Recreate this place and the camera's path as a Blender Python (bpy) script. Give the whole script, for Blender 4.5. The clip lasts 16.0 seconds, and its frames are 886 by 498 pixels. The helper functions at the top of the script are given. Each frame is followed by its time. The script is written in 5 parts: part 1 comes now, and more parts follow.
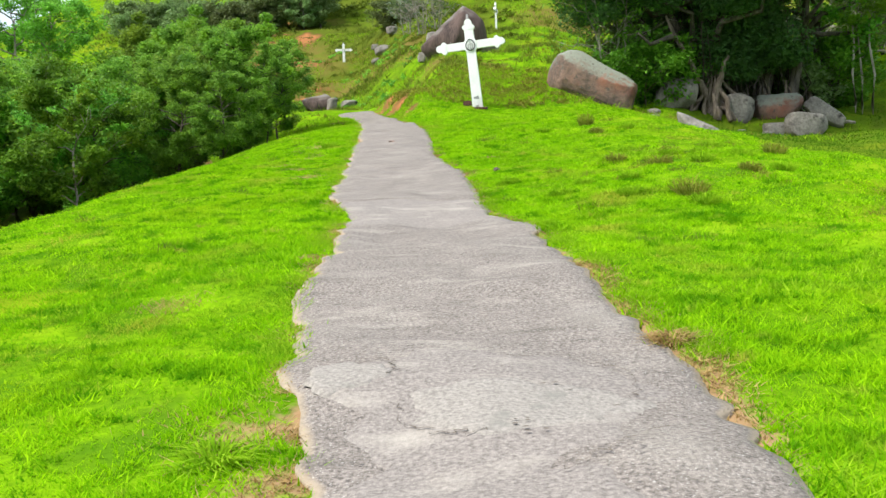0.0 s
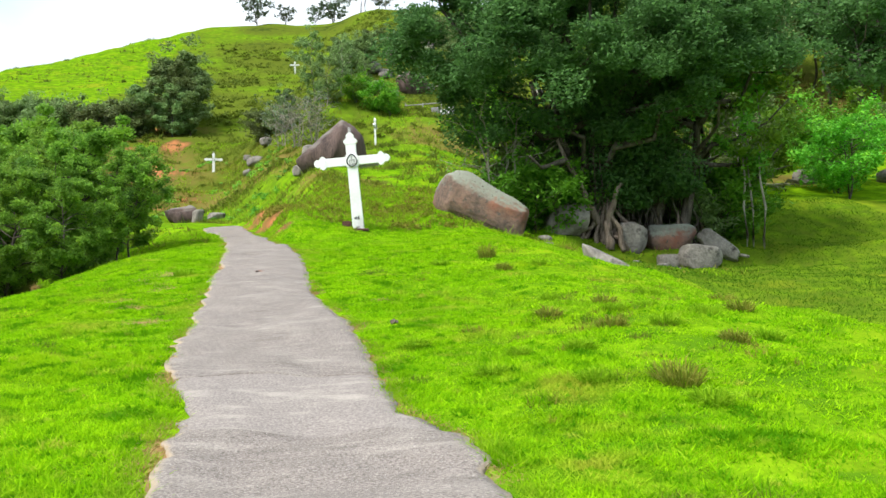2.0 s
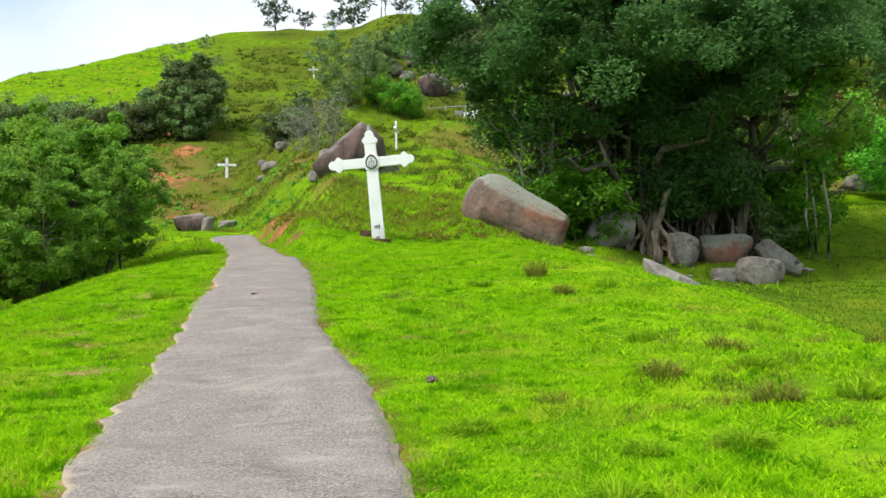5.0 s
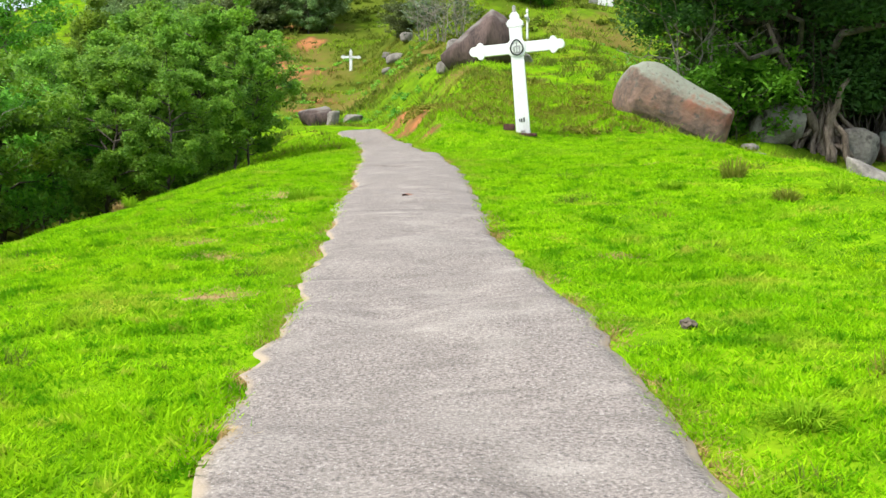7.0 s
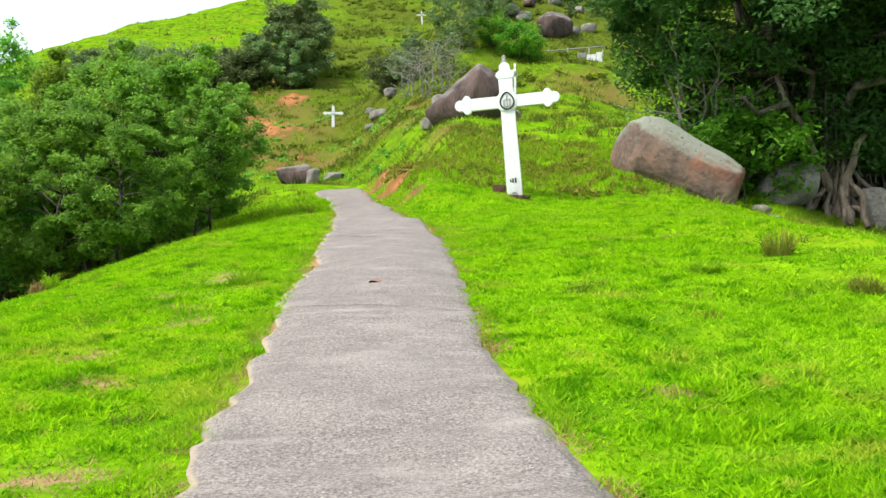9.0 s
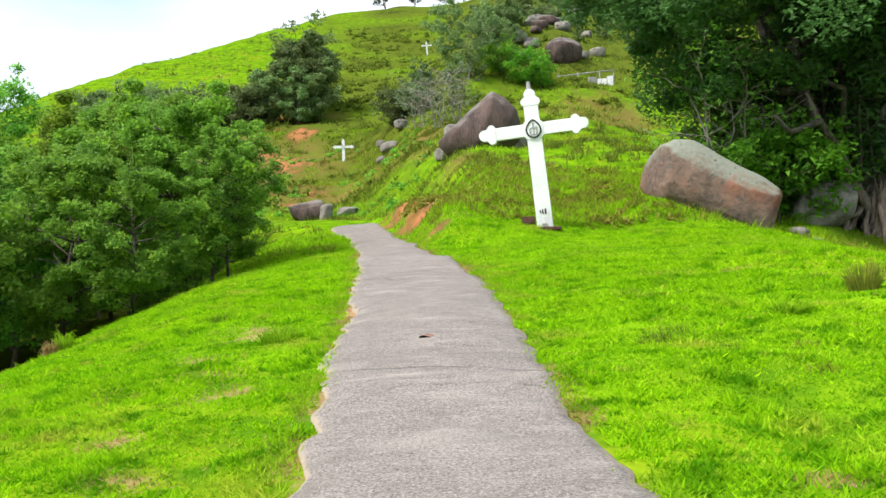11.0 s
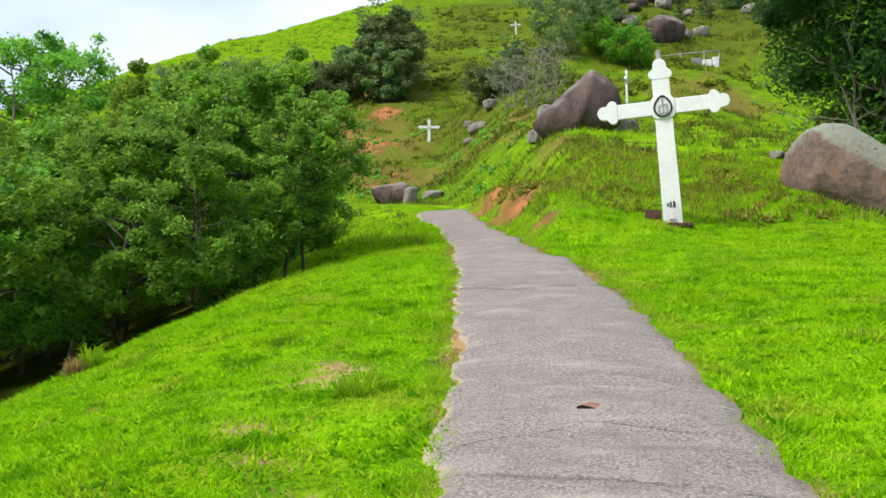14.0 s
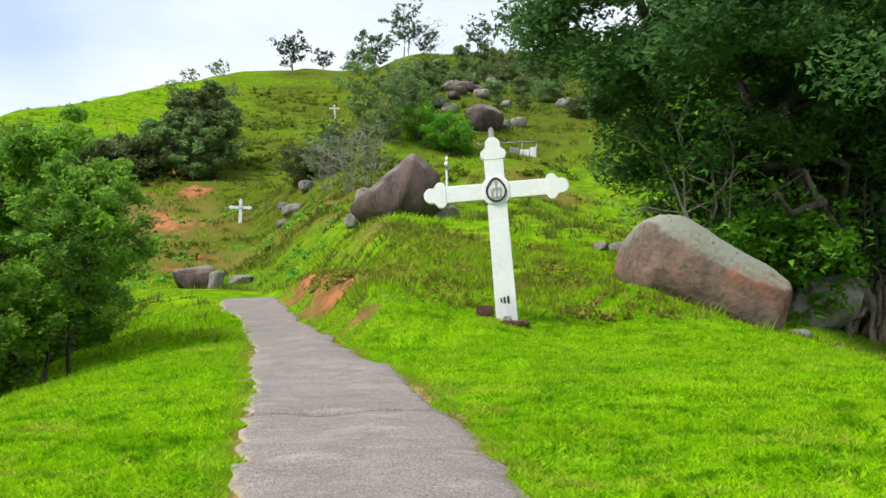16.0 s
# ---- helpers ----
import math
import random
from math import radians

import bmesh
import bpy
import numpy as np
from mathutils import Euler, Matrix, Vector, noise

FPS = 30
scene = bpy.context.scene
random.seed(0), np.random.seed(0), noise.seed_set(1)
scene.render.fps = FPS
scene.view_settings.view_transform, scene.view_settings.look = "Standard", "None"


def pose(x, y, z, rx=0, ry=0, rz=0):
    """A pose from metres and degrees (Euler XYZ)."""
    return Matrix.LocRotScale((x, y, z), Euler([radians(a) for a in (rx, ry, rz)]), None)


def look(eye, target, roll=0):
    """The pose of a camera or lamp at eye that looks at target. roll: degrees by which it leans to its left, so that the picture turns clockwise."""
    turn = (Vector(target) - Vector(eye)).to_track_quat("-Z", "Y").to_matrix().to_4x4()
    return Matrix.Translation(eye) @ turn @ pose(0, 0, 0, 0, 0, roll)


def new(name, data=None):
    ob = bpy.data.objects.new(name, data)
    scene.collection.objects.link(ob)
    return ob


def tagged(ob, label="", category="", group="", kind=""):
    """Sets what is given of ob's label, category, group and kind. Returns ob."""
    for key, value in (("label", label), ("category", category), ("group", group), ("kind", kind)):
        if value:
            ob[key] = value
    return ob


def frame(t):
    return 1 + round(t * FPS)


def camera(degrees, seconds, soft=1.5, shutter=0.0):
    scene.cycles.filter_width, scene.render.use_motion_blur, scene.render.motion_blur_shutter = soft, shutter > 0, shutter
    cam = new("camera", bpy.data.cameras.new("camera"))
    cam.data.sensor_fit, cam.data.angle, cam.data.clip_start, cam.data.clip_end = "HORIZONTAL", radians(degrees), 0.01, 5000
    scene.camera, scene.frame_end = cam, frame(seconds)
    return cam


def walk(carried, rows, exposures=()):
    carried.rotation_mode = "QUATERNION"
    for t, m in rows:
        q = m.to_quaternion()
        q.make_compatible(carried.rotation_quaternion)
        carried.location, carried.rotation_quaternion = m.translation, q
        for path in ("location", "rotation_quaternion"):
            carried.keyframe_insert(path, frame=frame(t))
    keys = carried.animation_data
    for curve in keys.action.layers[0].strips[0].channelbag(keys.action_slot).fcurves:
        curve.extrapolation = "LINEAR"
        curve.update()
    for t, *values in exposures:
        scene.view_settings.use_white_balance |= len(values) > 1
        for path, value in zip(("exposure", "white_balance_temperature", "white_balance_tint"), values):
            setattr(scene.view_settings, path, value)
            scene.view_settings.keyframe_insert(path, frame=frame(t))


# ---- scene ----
# ---- camera and walk ----
cam = camera(48.7, 16.0)
PATH = [
    (0, 0.384, 1.466, 1.425, 85.64, 3.12, 1.69),
    (0.5, 0.228, 2.059, 1.524, 87.56, 2.03, 0.66),
    (1, 0.218, 2.774, 1.620, 88.96, 6.33, -1.66),
    (1.5, 0.250, 3.814, 1.754, 90.63, 3.88, -4.29),
    (2, 0.186, 4.597, 1.861, 91.97, 1.61, -5.86),
    (2.5, 0.273, 5.461, 1.961, 95.81, 1.87, -5.37),
    (3, 0.346, 6.102, 2.031, 94.01, 2.02, -4.69),
    (3.5, 0.391, 6.603, 2.086, 94.25, 2.33, -3.65),
    (3.7, 0.432, 6.849, 2.116, 92.76, 2.48, -3.10),
    (5.8, -0.036, 8.490, 2.097, 92.23, 0.88, -5.54),
    (6, -0.107, 8.709, 2.118, 91.02, 0.55, -5.13),
    (6.5, -0.287, 9.382, 2.132, 87.24, 0.55, -1.69),
    (7, -0.378, 9.957, 2.175, 86.60, 0.71, 2.05),
    (7.5, -0.374, 10.557, 2.264, 88.91, 0.84, 2.94),
    (8, -0.305, 11.123, 2.321, 87.47, 1.14, 2.85),
    (8.5, -0.310, 11.796, 2.351, 88.54, 0.83, 1.90),
    (8.7, -0.329, 12.040, 2.393, 89.46, 0.67, 1.48),
    (10.8, -0.743, 13.084, 2.583, 90.61, 2.28, 1.37),
    (11, -0.775, 13.217, 2.619, 91.53, 2.84, 1.85),
    (11.5, -0.900, 13.545, 2.665, 96.10, 3.03, 0.90),
    (12, -1.014, 14.006, 2.682, 94.52, 2.52, -1.24),
    (12.5, -1.137, 14.579, 2.749, 91.36, 2.22, 0.91),
    (13, -1.263, 15.065, 2.758, 94.36, 1.47, 3.82),
    (13.5, -1.311, 15.436, 2.806, 93.39, 0.40, 3.50),
    (14, -1.355, 15.935, 2.905, 90.70, 1.04, 6.39),
    (14.5, -1.364, 16.521, 2.965, 93.50, 2.00, 4.69),
    (15, -1.376, 17.109, 3.030, 93.11, 2.69, 1.41),
    (15.5, -1.349, 17.714, 3.098, 94.40, 1.95, -1.69),
    (16, -1.397, 18.231, 3.160, 95.47, 0.68, -4.37),
]
EXPOSURES = [(0.0, 0.92, 6500, 7.5), (1.0, 0.92, 6500, 7), (2.0, 0.94, 6500, 8), (2.5, 0.59, 6500, 10), (3.7, 0.62, 6500, 10), (5.8, 0.82, 6500, 9), (7.0, 1.02, 6500, 9), (8.7, 0.97, 6500, 8.5), (10.8, 0.99, 6500, 9.5), (11.5, 0.66, 6500, 10), (13.5, 0.6, 6500, 10), (14.0, 0.68, 6500, 10), (16.0, 0.61, 6500, 10)]
walk(cam, [(t, pose(*p)) for t, *p in PATH], EXPOSURES)

# ---- light ----
SUN_EL, SUN_AZ = 54.0, 236.0          # degrees; azimuth clockwise from +y
world = bpy.data.worlds.new("sky")
scene.world = world
world.use_nodes = True
wn, wl = world.node_tree.nodes, world.node_tree.links
sky = wn.new("ShaderNodeTexSky")
sky.sky_type, sky.sun_disc = "NISHITA", False
sky.sun_elevation, sky.sun_rotation = radians(SUN_EL), radians(SUN_AZ)
sky.air_density, sky.dust_density, sky.ozone_density = 1.0, 3.0, 1.0
wcoord = wn.new("ShaderNodeTexCoord")
wmap = wn.new("ShaderNodeMapping")
wmap.inputs["Scale"].default_value = (1.0, 1.0, 2.6)
wnoise = wn.new("ShaderNodeTexNoise")
wnoise.inputs["Scale"].default_value, wnoise.inputs["Detail"].default_value = 2.2, 6.0
wramp = wn.new("ShaderNodeValToRGB")
wramp.color_ramp.elements[0].position, wramp.color_ramp.elements[0].color = 0.36, (4.9, 6.2, 8.2, 1)
wramp.color_ramp.elements[1].position, wramp.color_ramp.elements[1].color = 0.62, (8.4, 8.9, 9.4, 1)
wmix = wn.new("ShaderNodeMix")
wmix.data_type = "RGBA"
wmix.inputs[0].default_value = 0.82
wl.new(wcoord.outputs["Generated"], wmap.inputs["Vector"])
wl.new(wmap.outputs["Vector"], wnoise.inputs["Vector"])
wl.new(wnoise.outputs["Fac"], wramp.inputs["Fac"])
wl.new(sky.outputs["Color"], wmix.inputs[6])
wl.new(wramp.outputs["Color"], wmix.inputs[7])
wl.new(wmix.outputs[2], wn["Background"].inputs["Color"])
wn["Background"].inputs["Strength"].default_value = 0.09

sun = new("sun", bpy.data.lights.new("sun", "SUN"))
sun.data.energy, sun.data.angle, sun.data.color = 3.1, radians(14), (1.0, 0.96, 0.88)
az, el = radians(SUN_AZ), radians(SUN_EL)
sun_way = Vector((math.sin(az) * math.cos(el), math.cos(az) * math.cos(el), math.sin(el)))
sun.matrix_world = look(sun_way * 80, (0, 0, 0))


# ---- materials ----
def material(name, dark, light, scale=8.0, rough=0.85, bump=0.3, fine=6.0, through_light=0.0, island=0.0, spec=0.3, stretch=(1, 1, 1)):
    """Two colours mixed by noise at two scales, with fine relief; light may shine through leaves."""
    m = bpy.data.materials.new(name)
    m.use_nodes = True
    n, l = m.node_tree.nodes, m.node_tree.links
    b = n["Principled BSDF"]
    b.inputs["Roughness"].default_value = rough
    b.inputs["Specular IOR Level"].default_value = spec
    co, mp = n.new("ShaderNodeTexCoord"), n.new("ShaderNodeMapping")
    mp.inputs["Scale"].default_value = stretch
    l.new(co.outputs["Object"], mp.inputs["Vector"])
    big, small = n.new("ShaderNodeTexNoise"), n.new("ShaderNodeTexNoise")
    big.inputs["Scale"].default_value, big.inputs["Detail"].default_value = scale, 5.0
    small.inputs["Scale"].default_value, small.inputs["Detail"].default_value = scale * fine, 4.0
    for t in (big, small):
        l.new(mp.outputs["Vector"], t.inputs["Vector"])
    add = n.new("ShaderNodeMath")
    add.operation = "MULTIPLY_ADD"
    l.new(small.outputs["Fac"], add.inputs[0])
    add.inputs[1].default_value = 0.6
    l.new(big.outputs["Fac"], add.inputs[2])
    value = add.outputs[0]
    lo, hi = 0.55, 1.05
    if island:
        geo = n.new("ShaderNodeNewGeometry")
        mix = n.new("ShaderNodeMath")
        mix.operation = "MULTIPLY_ADD"
        l.new(geo.outputs["Random Per Island"], mix.inputs[0])
        mix.inputs[1].default_value = island
        l.new(value, mix.inputs[2])
        value = mix.outputs[0]
        hi += island
    rng_ = n.new("ShaderNodeMapRange")
    rng_.inputs["From Min"].default_value, rng_.inputs["From Max"].default_value = lo, hi
    l.new(value, rng_.inputs["Value"])
    mixc = n.new("ShaderNodeMix")
    mixc.data_type = "RGBA"
    l.new(rng_.outputs["Result"], mixc.inputs[0])
    mixc.inputs[6].default_value, mixc.inputs[7].default_value = (*dark, 1), (*light, 1)
    l.new(mixc.outputs[2], b.inputs["Base Color"])
    if bump:
        bp = n.new("ShaderNodeBump")
        bp.inputs["Strength"].default_value, bp.inputs["Distance"].default_value = bump, 0.05
        l.new(add.outputs[0], bp.inputs["Height"])
        l.new(bp.outputs["Normal"], b.inputs["Normal"])
    if through_light:
        tr, ms = n.new("ShaderNodeBsdfTranslucent"), n.new("ShaderNodeMixShader")
        l.new(mixc.outputs[2], tr.inputs["Color"])
        ms.inputs[0].default_value = through_light
        l.new(b.outputs[0], ms.inputs[1])
        l.new(tr.outputs[0], ms.inputs[2])
        l.new(ms.outputs[0], n["Material Output"].inputs["Surface"])
    m["colour"] = mixc.name
    return m


def overlay(m, colour, attribute="", scale=1.0, low=0.5, high=0.7, up=None, stretch=(1, 1, 1)):
    """Lays a second colour over a material: by a mesh attribute, by noise patches, or on faces that look up."""
    n, l = m.node_tree.nodes, m.node_tree.links
    old = n[m["colour"]]
    mixc = n.new("ShaderNodeMix")
    mixc.data_type = "RGBA"
    noise_ = n.new("ShaderNodeTexNoise")
    noise_.inputs["Scale"].default_value, noise_.inputs["Detail"].default_value = scale, 7.0
    co = n.new("ShaderNodeTexCoord")
    mp = n.new("ShaderNodeMapping")
    mp.inputs["Scale"].default_value = stretch
    l.new(co.outputs["Object"], mp.inputs["Vector"])
    l.new(mp.outputs["Vector"], noise_.inputs["Vector"])
    source = noise_.outputs["Fac"]
    if attribute:
        a = n.new("ShaderNodeAttribute")
        a.attribute_name = attribute
        mm = n.new("ShaderNodeMath")
        mm.operation = "MULTIPLY_ADD"
        l.new(noise_.outputs["Fac"], mm.inputs[0])
        mm.inputs[1].default_value = 0.8
        sub = n.new("ShaderNodeMath")
        sub.operation = "SUBTRACT"
        l.new(a.outputs["Fac"], sub.inputs[0])
        sub.inputs[1].default_value = 0.4
        l.new(sub.outputs[0], mm.inputs[2])
        source = mm.outputs[0]
    elif up is not None:
        g, sep = n.new("ShaderNodeNewGeometry"), n.new("ShaderNodeSeparateXYZ")
        l.new(g.outputs["Normal"], sep.inputs[0])
        mm = n.new("ShaderNodeMath")
        mm.operation = "MULTIPLY_ADD"
        l.new(noise_.outputs["Fac"], mm.inputs[0])
        mm.inputs[1].default_value = 0.9
        l.new(sep.outputs["Z"], mm.inputs[2])
        source = mm.outputs[0]
    r = n.new("ShaderNodeMapRange")
    r.inputs["From Min"].default_value, r.inputs["From Max"].default_value = low, high
    l.new(source, r.inputs["Value"])
    l.new(r.outputs["Result"], mixc.inputs[0])
    targets = [k.to_socket for k in old.outputs[2].links]
    mixc.inputs[7].default_value = (*colour, 1)
    l.new(old.outputs[2], mixc.inputs[6])
    for s in targets:
        l.new(mixc.outputs[2], s)
    m["colour"] = mixc.name
    return m


def per_tree(m, spread=0.75):
    """Lets each tree differ a little in brightness and hue from its neighbours."""
    n, l = m.node_tree.nodes, m.node_tree.links
    old = n[m["colour"]]
    info, hsv = n.new("ShaderNodeObjectInfo"), n.new("ShaderNodeHueSaturation")
    for socket, low, high in (("Value", 1 - spread / 2, 1 + spread / 2), ("Hue", 0.475, 0.525)):
        r = n.new("ShaderNodeMapRange")
        r.inputs["To Min"].default_value, r.inputs["To Max"].default_value = low, high
        l.new(info.outputs["Random"], r.inputs["Value"])
        l.new(r.outputs["Result"], hsv.inputs[socket])
    targets = [k.to_socket for k in old.outputs[2].links]
    l.new(old.outputs[2], hsv.inputs["Color"])
    for s in targets:
        l.new(hsv.outputs["Color"], s)


M_TURF = material("turf", (0.048, 0.13, 0.004), (0.19, 0.35, 0.006), 1.4, 1.0, 0.6, 14.0, spec=0.0)
overlay(M_TURF, (0.19, 0.25, 0.010), scale=0.35, low=0.53, high=0.72)
overlay(M_TURF, (0.075, 0.17, 0.006), scale=1.7, low=0.53, high=0.62)
# Scrub tint on the slopes; in the hollow it paints tree shade on turf.
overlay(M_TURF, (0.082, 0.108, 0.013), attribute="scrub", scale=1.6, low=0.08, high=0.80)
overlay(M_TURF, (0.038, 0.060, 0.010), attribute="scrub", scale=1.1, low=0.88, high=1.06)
overlay(M_TURF, (0.14, 0.115, 0.030), attribute="dry", scale=3.0, low=0.35, high=0.75)
overlay(M_TURF, (0.13, 0.085, 0.03), attribute="soil", scale=5.0, low=0.32, high=0.62)
overlay(M_TURF, (0.36, 0.15, 0.062), attribute="soil", scale=3.4, low=0.48, high=1.0, stretch=(1, 0.35, 1))
overlay(M_TURF, (0.11, 0.075, 0.03), attribute="soil", scale=2.2, low=1.02, high=1.10)
overlay(M_TURF, (0.31, 0.20, 0.105), attribute="sand", scale=16.0, low=0.45, high=0.72)
M_BLADE = material("grass_blade", (0.115, 0.345, 0.003), (0.43, 0.70, 0.008), 0.6, 0.8, 0.0, 9.0, 0.45, 0.65, 0.04)
overlay(M_BLADE, (0.34, 0.50, 0.010), scale=0.5, low=0.55, high=0.8)
overlay(M_BLADE, (0.09, 0.27, 0.003), scale=2.6, low=0.52, high=0.66)
overlay(M_BLADE, (0.42, 0.46, 0.05), scale=4.5, low=0.60, high=0.74)
overlay(M_BLADE, (0.42, 0.44, 0.045), scale=0.9, low=0.57, high=0.74)
overlay(M_BLADE, (0.10, 0.29, 0.003), scale=7.5, low=0.56, high=0.64)
M_TUFT = material("tuft_blade", (0.10, 0.17, 0.010), (0.34, 0.32, 0.05), 2.0, 0.8, 0.0, 6.0, 0.35, 0.9, 0.15)
M_TALL = material("tall_blade", (0.13, 0.31, 0.005), (0.37, 0.55, 0.025), 2.0, 0.85, 0.0, 6.0, 0.4, 0.9, 0.05)
M_DRY = material("dry_blade", (0.24, 0.15, 0.05), (0.52, 0.38, 0.16), 3.0, 0.85, 0.0, 6.0, 0.3, 0.8, 0.1)
M_CONC = material("worn_concrete", (0.072, 0.061, 0.055), (0.355, 0.308, 0.278), 60.0, 0.9, 0.4, 3.3, spec=0.2)
overlay(M_CONC, (0.10, 0.086, 0.075), scale=2.8, low=0.54, high=0.95, stretch=(0.8, 2.6, 1))
overlay(M_CONC, (0.43, 0.385, 0.34), scale=2.4, low=0.56, high=1.0, stretch=(0.8, 2.2, 1))
overlay(M_CONC, (0.35, 0.315, 0.28), scale=1.6, low=0.54, high=1.0)
overlay(M_CONC, (0.14, 0.123, 0.108), scale=2.7, low=0.56, high=1.0)
overlay(M_CONC, (0.44, 0.41, 0.385), scale=95.0, low=0.60, high=0.70)
overlay(M_CONC, (0.10, 0.088, 0.086), scale=48.0, low=0.58, high=0.74)
overlay(M_CONC, (0.37, 0.30, 0.225), attribute="edge", scale=5.0, low=0.62, high=0.95)
M_PATCH = material("pale_concrete", (0.17, 0.152, 0.138), (0.37, 0.335, 0.305), 60.0, 0.9, 0.3, 5.0, spec=0.2)
overlay(M_PATCH, (0.20, 0.19, 0.17), scale=6.0, low=0.60, high=0.75)
M_CONC_PALE = material("smooth_concrete", (0.125, 0.108, 0.100), (0.335, 0.296, 0.272), 58.0, 0.9, 0.3, 3.1, spec=0.2)
overlay(M_CONC_PALE, (0.41, 0.37, 0.325), scale=3.0, low=0.52, high=0.9, stretch=(0.8, 1.8, 1))
M_HILL = material("hill_blade", (0.055, 0.10, 0.010), (0.23, 0.28, 0.035), 0.8, 0.8, 0.0, 6.0, 0.35, 0.8, 0.1)
# Hollow grass, its colour darkened for the shade under the trees.
M_SHADED_HOLLOW = material("shaded_hollow_blade", (0.030, 0.10, 0.005), (0.12, 0.24, 0.012), 0.8, 0.85, 0.0, 6.0, 0.35, 0.7, 0.05)
M_OLIVE = material("olive_blade", (0.08, 0.13, 0.010), (0.34, 0.30, 0.05), 0.8, 0.8, 0.0, 6.0, 0.35, 0.8, 0.1)
M_CRACK = material("crack_dirt", (0.07, 0.058, 0.045), (0.16, 0.13, 0.10), 9.0, 0.95, 0.2, spec=0.1)
M_ROCK = material("pink_granite", (0.085, 0.066, 0.056), (0.265, 0.165, 0.125), 1.0, 0.9, 0.8, 9.0, spec=0.2)
overlay(M_ROCK, (0.055, 0.045, 0.04), scale=1.1, low=0.56, high=0.68)
overlay(M_ROCK, (0.31, 0.115, 0.070), scale=0.8, low=0.54, high=0.74)
overlay(M_ROCK, (0.215, 0.225, 0.18), scale=7.0, low=0.66, high=1.05, up=True)
overlay(M_ROCK, (0.10, 0.085, 0.07), scale=7.0, low=0.60, high=0.70)
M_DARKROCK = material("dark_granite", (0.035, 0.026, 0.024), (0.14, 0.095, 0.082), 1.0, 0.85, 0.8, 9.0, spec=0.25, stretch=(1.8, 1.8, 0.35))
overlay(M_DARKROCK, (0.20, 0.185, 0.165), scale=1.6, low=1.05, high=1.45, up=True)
M_GREYROCK = material("grey_granite", (0.10, 0.09, 0.08), (0.30, 0.275, 0.24), 2.0, 0.9, 0.8, 7.0, spec=0.2)
overlay(M_GREYROCK, (0.045, 0.04, 0.035), scale=3.0, low=0.58, high=0.70)
M_WHITE = material("white_paint", (0.66, 0.66, 0.66), (0.80, 0.80, 0.80), 1.6, 0.55, 0.12, 9.0)
M_SHAFT = material("white_paint_grey_at_the_foot", (0.66, 0.66, 0.66), (0.80, 0.80, 0.80), 1.6, 0.55, 0.12, 9.0)
overlay(M_SHAFT, (0.34, 0.335, 0.33), attribute="foot", scale=5.0, low=0.62, high=1.25, stretch=(1.6, 1.6, 0.5))
M_STAIN = material("weathered_white_paint", (0.50, 0.50, 0.49), (0.78, 0.78, 0.77), 3.0, 0.7, 0.2, 9.0)
M_CEM = material("grey_cement", (0.16, 0.155, 0.15), (0.34, 0.33, 0.32), 7.0, 0.9, 0.5)
M_RELIEF = material("grey_relief", (0.22, 0.22, 0.215), (0.42, 0.42, 0.41), 14.0, 0.8, 0.3)
M_BLACK = material("black_iron", (0.012, 0.012, 0.012), (0.05, 0.05, 0.05), 12.0, 0.5, 0.2)
M_BRICK = material("dark_brown_stone", (0.05, 0.025, 0.02), (0.13, 0.06, 0.045), 8.0, 0.9, 0.5)
M_BARK = material("grey_bark", (0.035, 0.03, 0.025), (0.15, 0.13, 0.105), 3.0, 0.95, 0.9, 6.0, spec=0.1, stretch=(2, 2, 0.5))
M_ROOT = material("root_bark", (0.085, 0.065, 0.05), (0.29, 0.23, 0.18), 4.0, 0.95, 0.8, 6.0, spec=0.1, stretch=(2, 2, 0.5))
M_PALEBARK = material("pale_bark", (0.16, 0.14, 0.11), (0.40, 0.36, 0.30), 3.0, 0.9, 0.7, 6.0, spec=0.1, stretch=(2, 2, 0.5))
M_LEAF_DARK = material("banyan_leaf", (0.048, 0.118, 0.036), (0.125, 0.265, 0.068), 0.7, 0.6, 0.0, 5.0, 0.5, 0.7, 0.2)
M_LEAF_MID = material("woodland_leaf", (0.078, 0.190, 0.026), (0.28, 0.50, 0.055), 0.5, 0.6, 0.0, 5.0, 0.5, 0.7, 0.2)
M_LEAF_PALE = material("young_leaf", (0.07, 0.22, 0.014), (0.20, 0.42, 0.03), 0.5, 0.6, 0.0, 5.0, 0.4, 0.7, 0.2)
M_LEAF_BLUE = material("hillside_leaf", (0.105, 0.165, 0.060), (0.25, 0.35, 0.115), 0.5, 0.65, 0.0, 5.0, 0.35, 0.7, 0.25)
M_LEAF_GREY = material("ridge_leaf", (0.06, 0.085, 0.055), (0.15, 0.20, 0.12), 0.35, 0.6, 0.0, 5.0, 0.25, 0.7, 0.25)
M_LEAF_BUSH = material("bush_leaf", (0.045, 0.155, 0.010), (0.15, 0.34, 0.025), 0.8, 0.6, 0.0, 5.0, 0.4, 0.7, 0.2)
M_LEAF_FALL = material("fallen_leaf", (0.17, 0.08, 0.06), (0.30, 0.17, 0.12), 20.0, 0.7, 0.2)

for m in (M_LEAF_MID, M_LEAF_PALE):
    overlay(m, (0.30, 0.50, 0.035), scale=1.2, low=0.55, high=0.72)
    overlay(m, (0.050, 0.125, 0.022), scale=0.9, low=0.54, high=0.70)
for m in (M_LEAF_MID, M_LEAF_PALE, M_LEAF_BLUE, M_LEAF_GREY):
    per_tree(m)


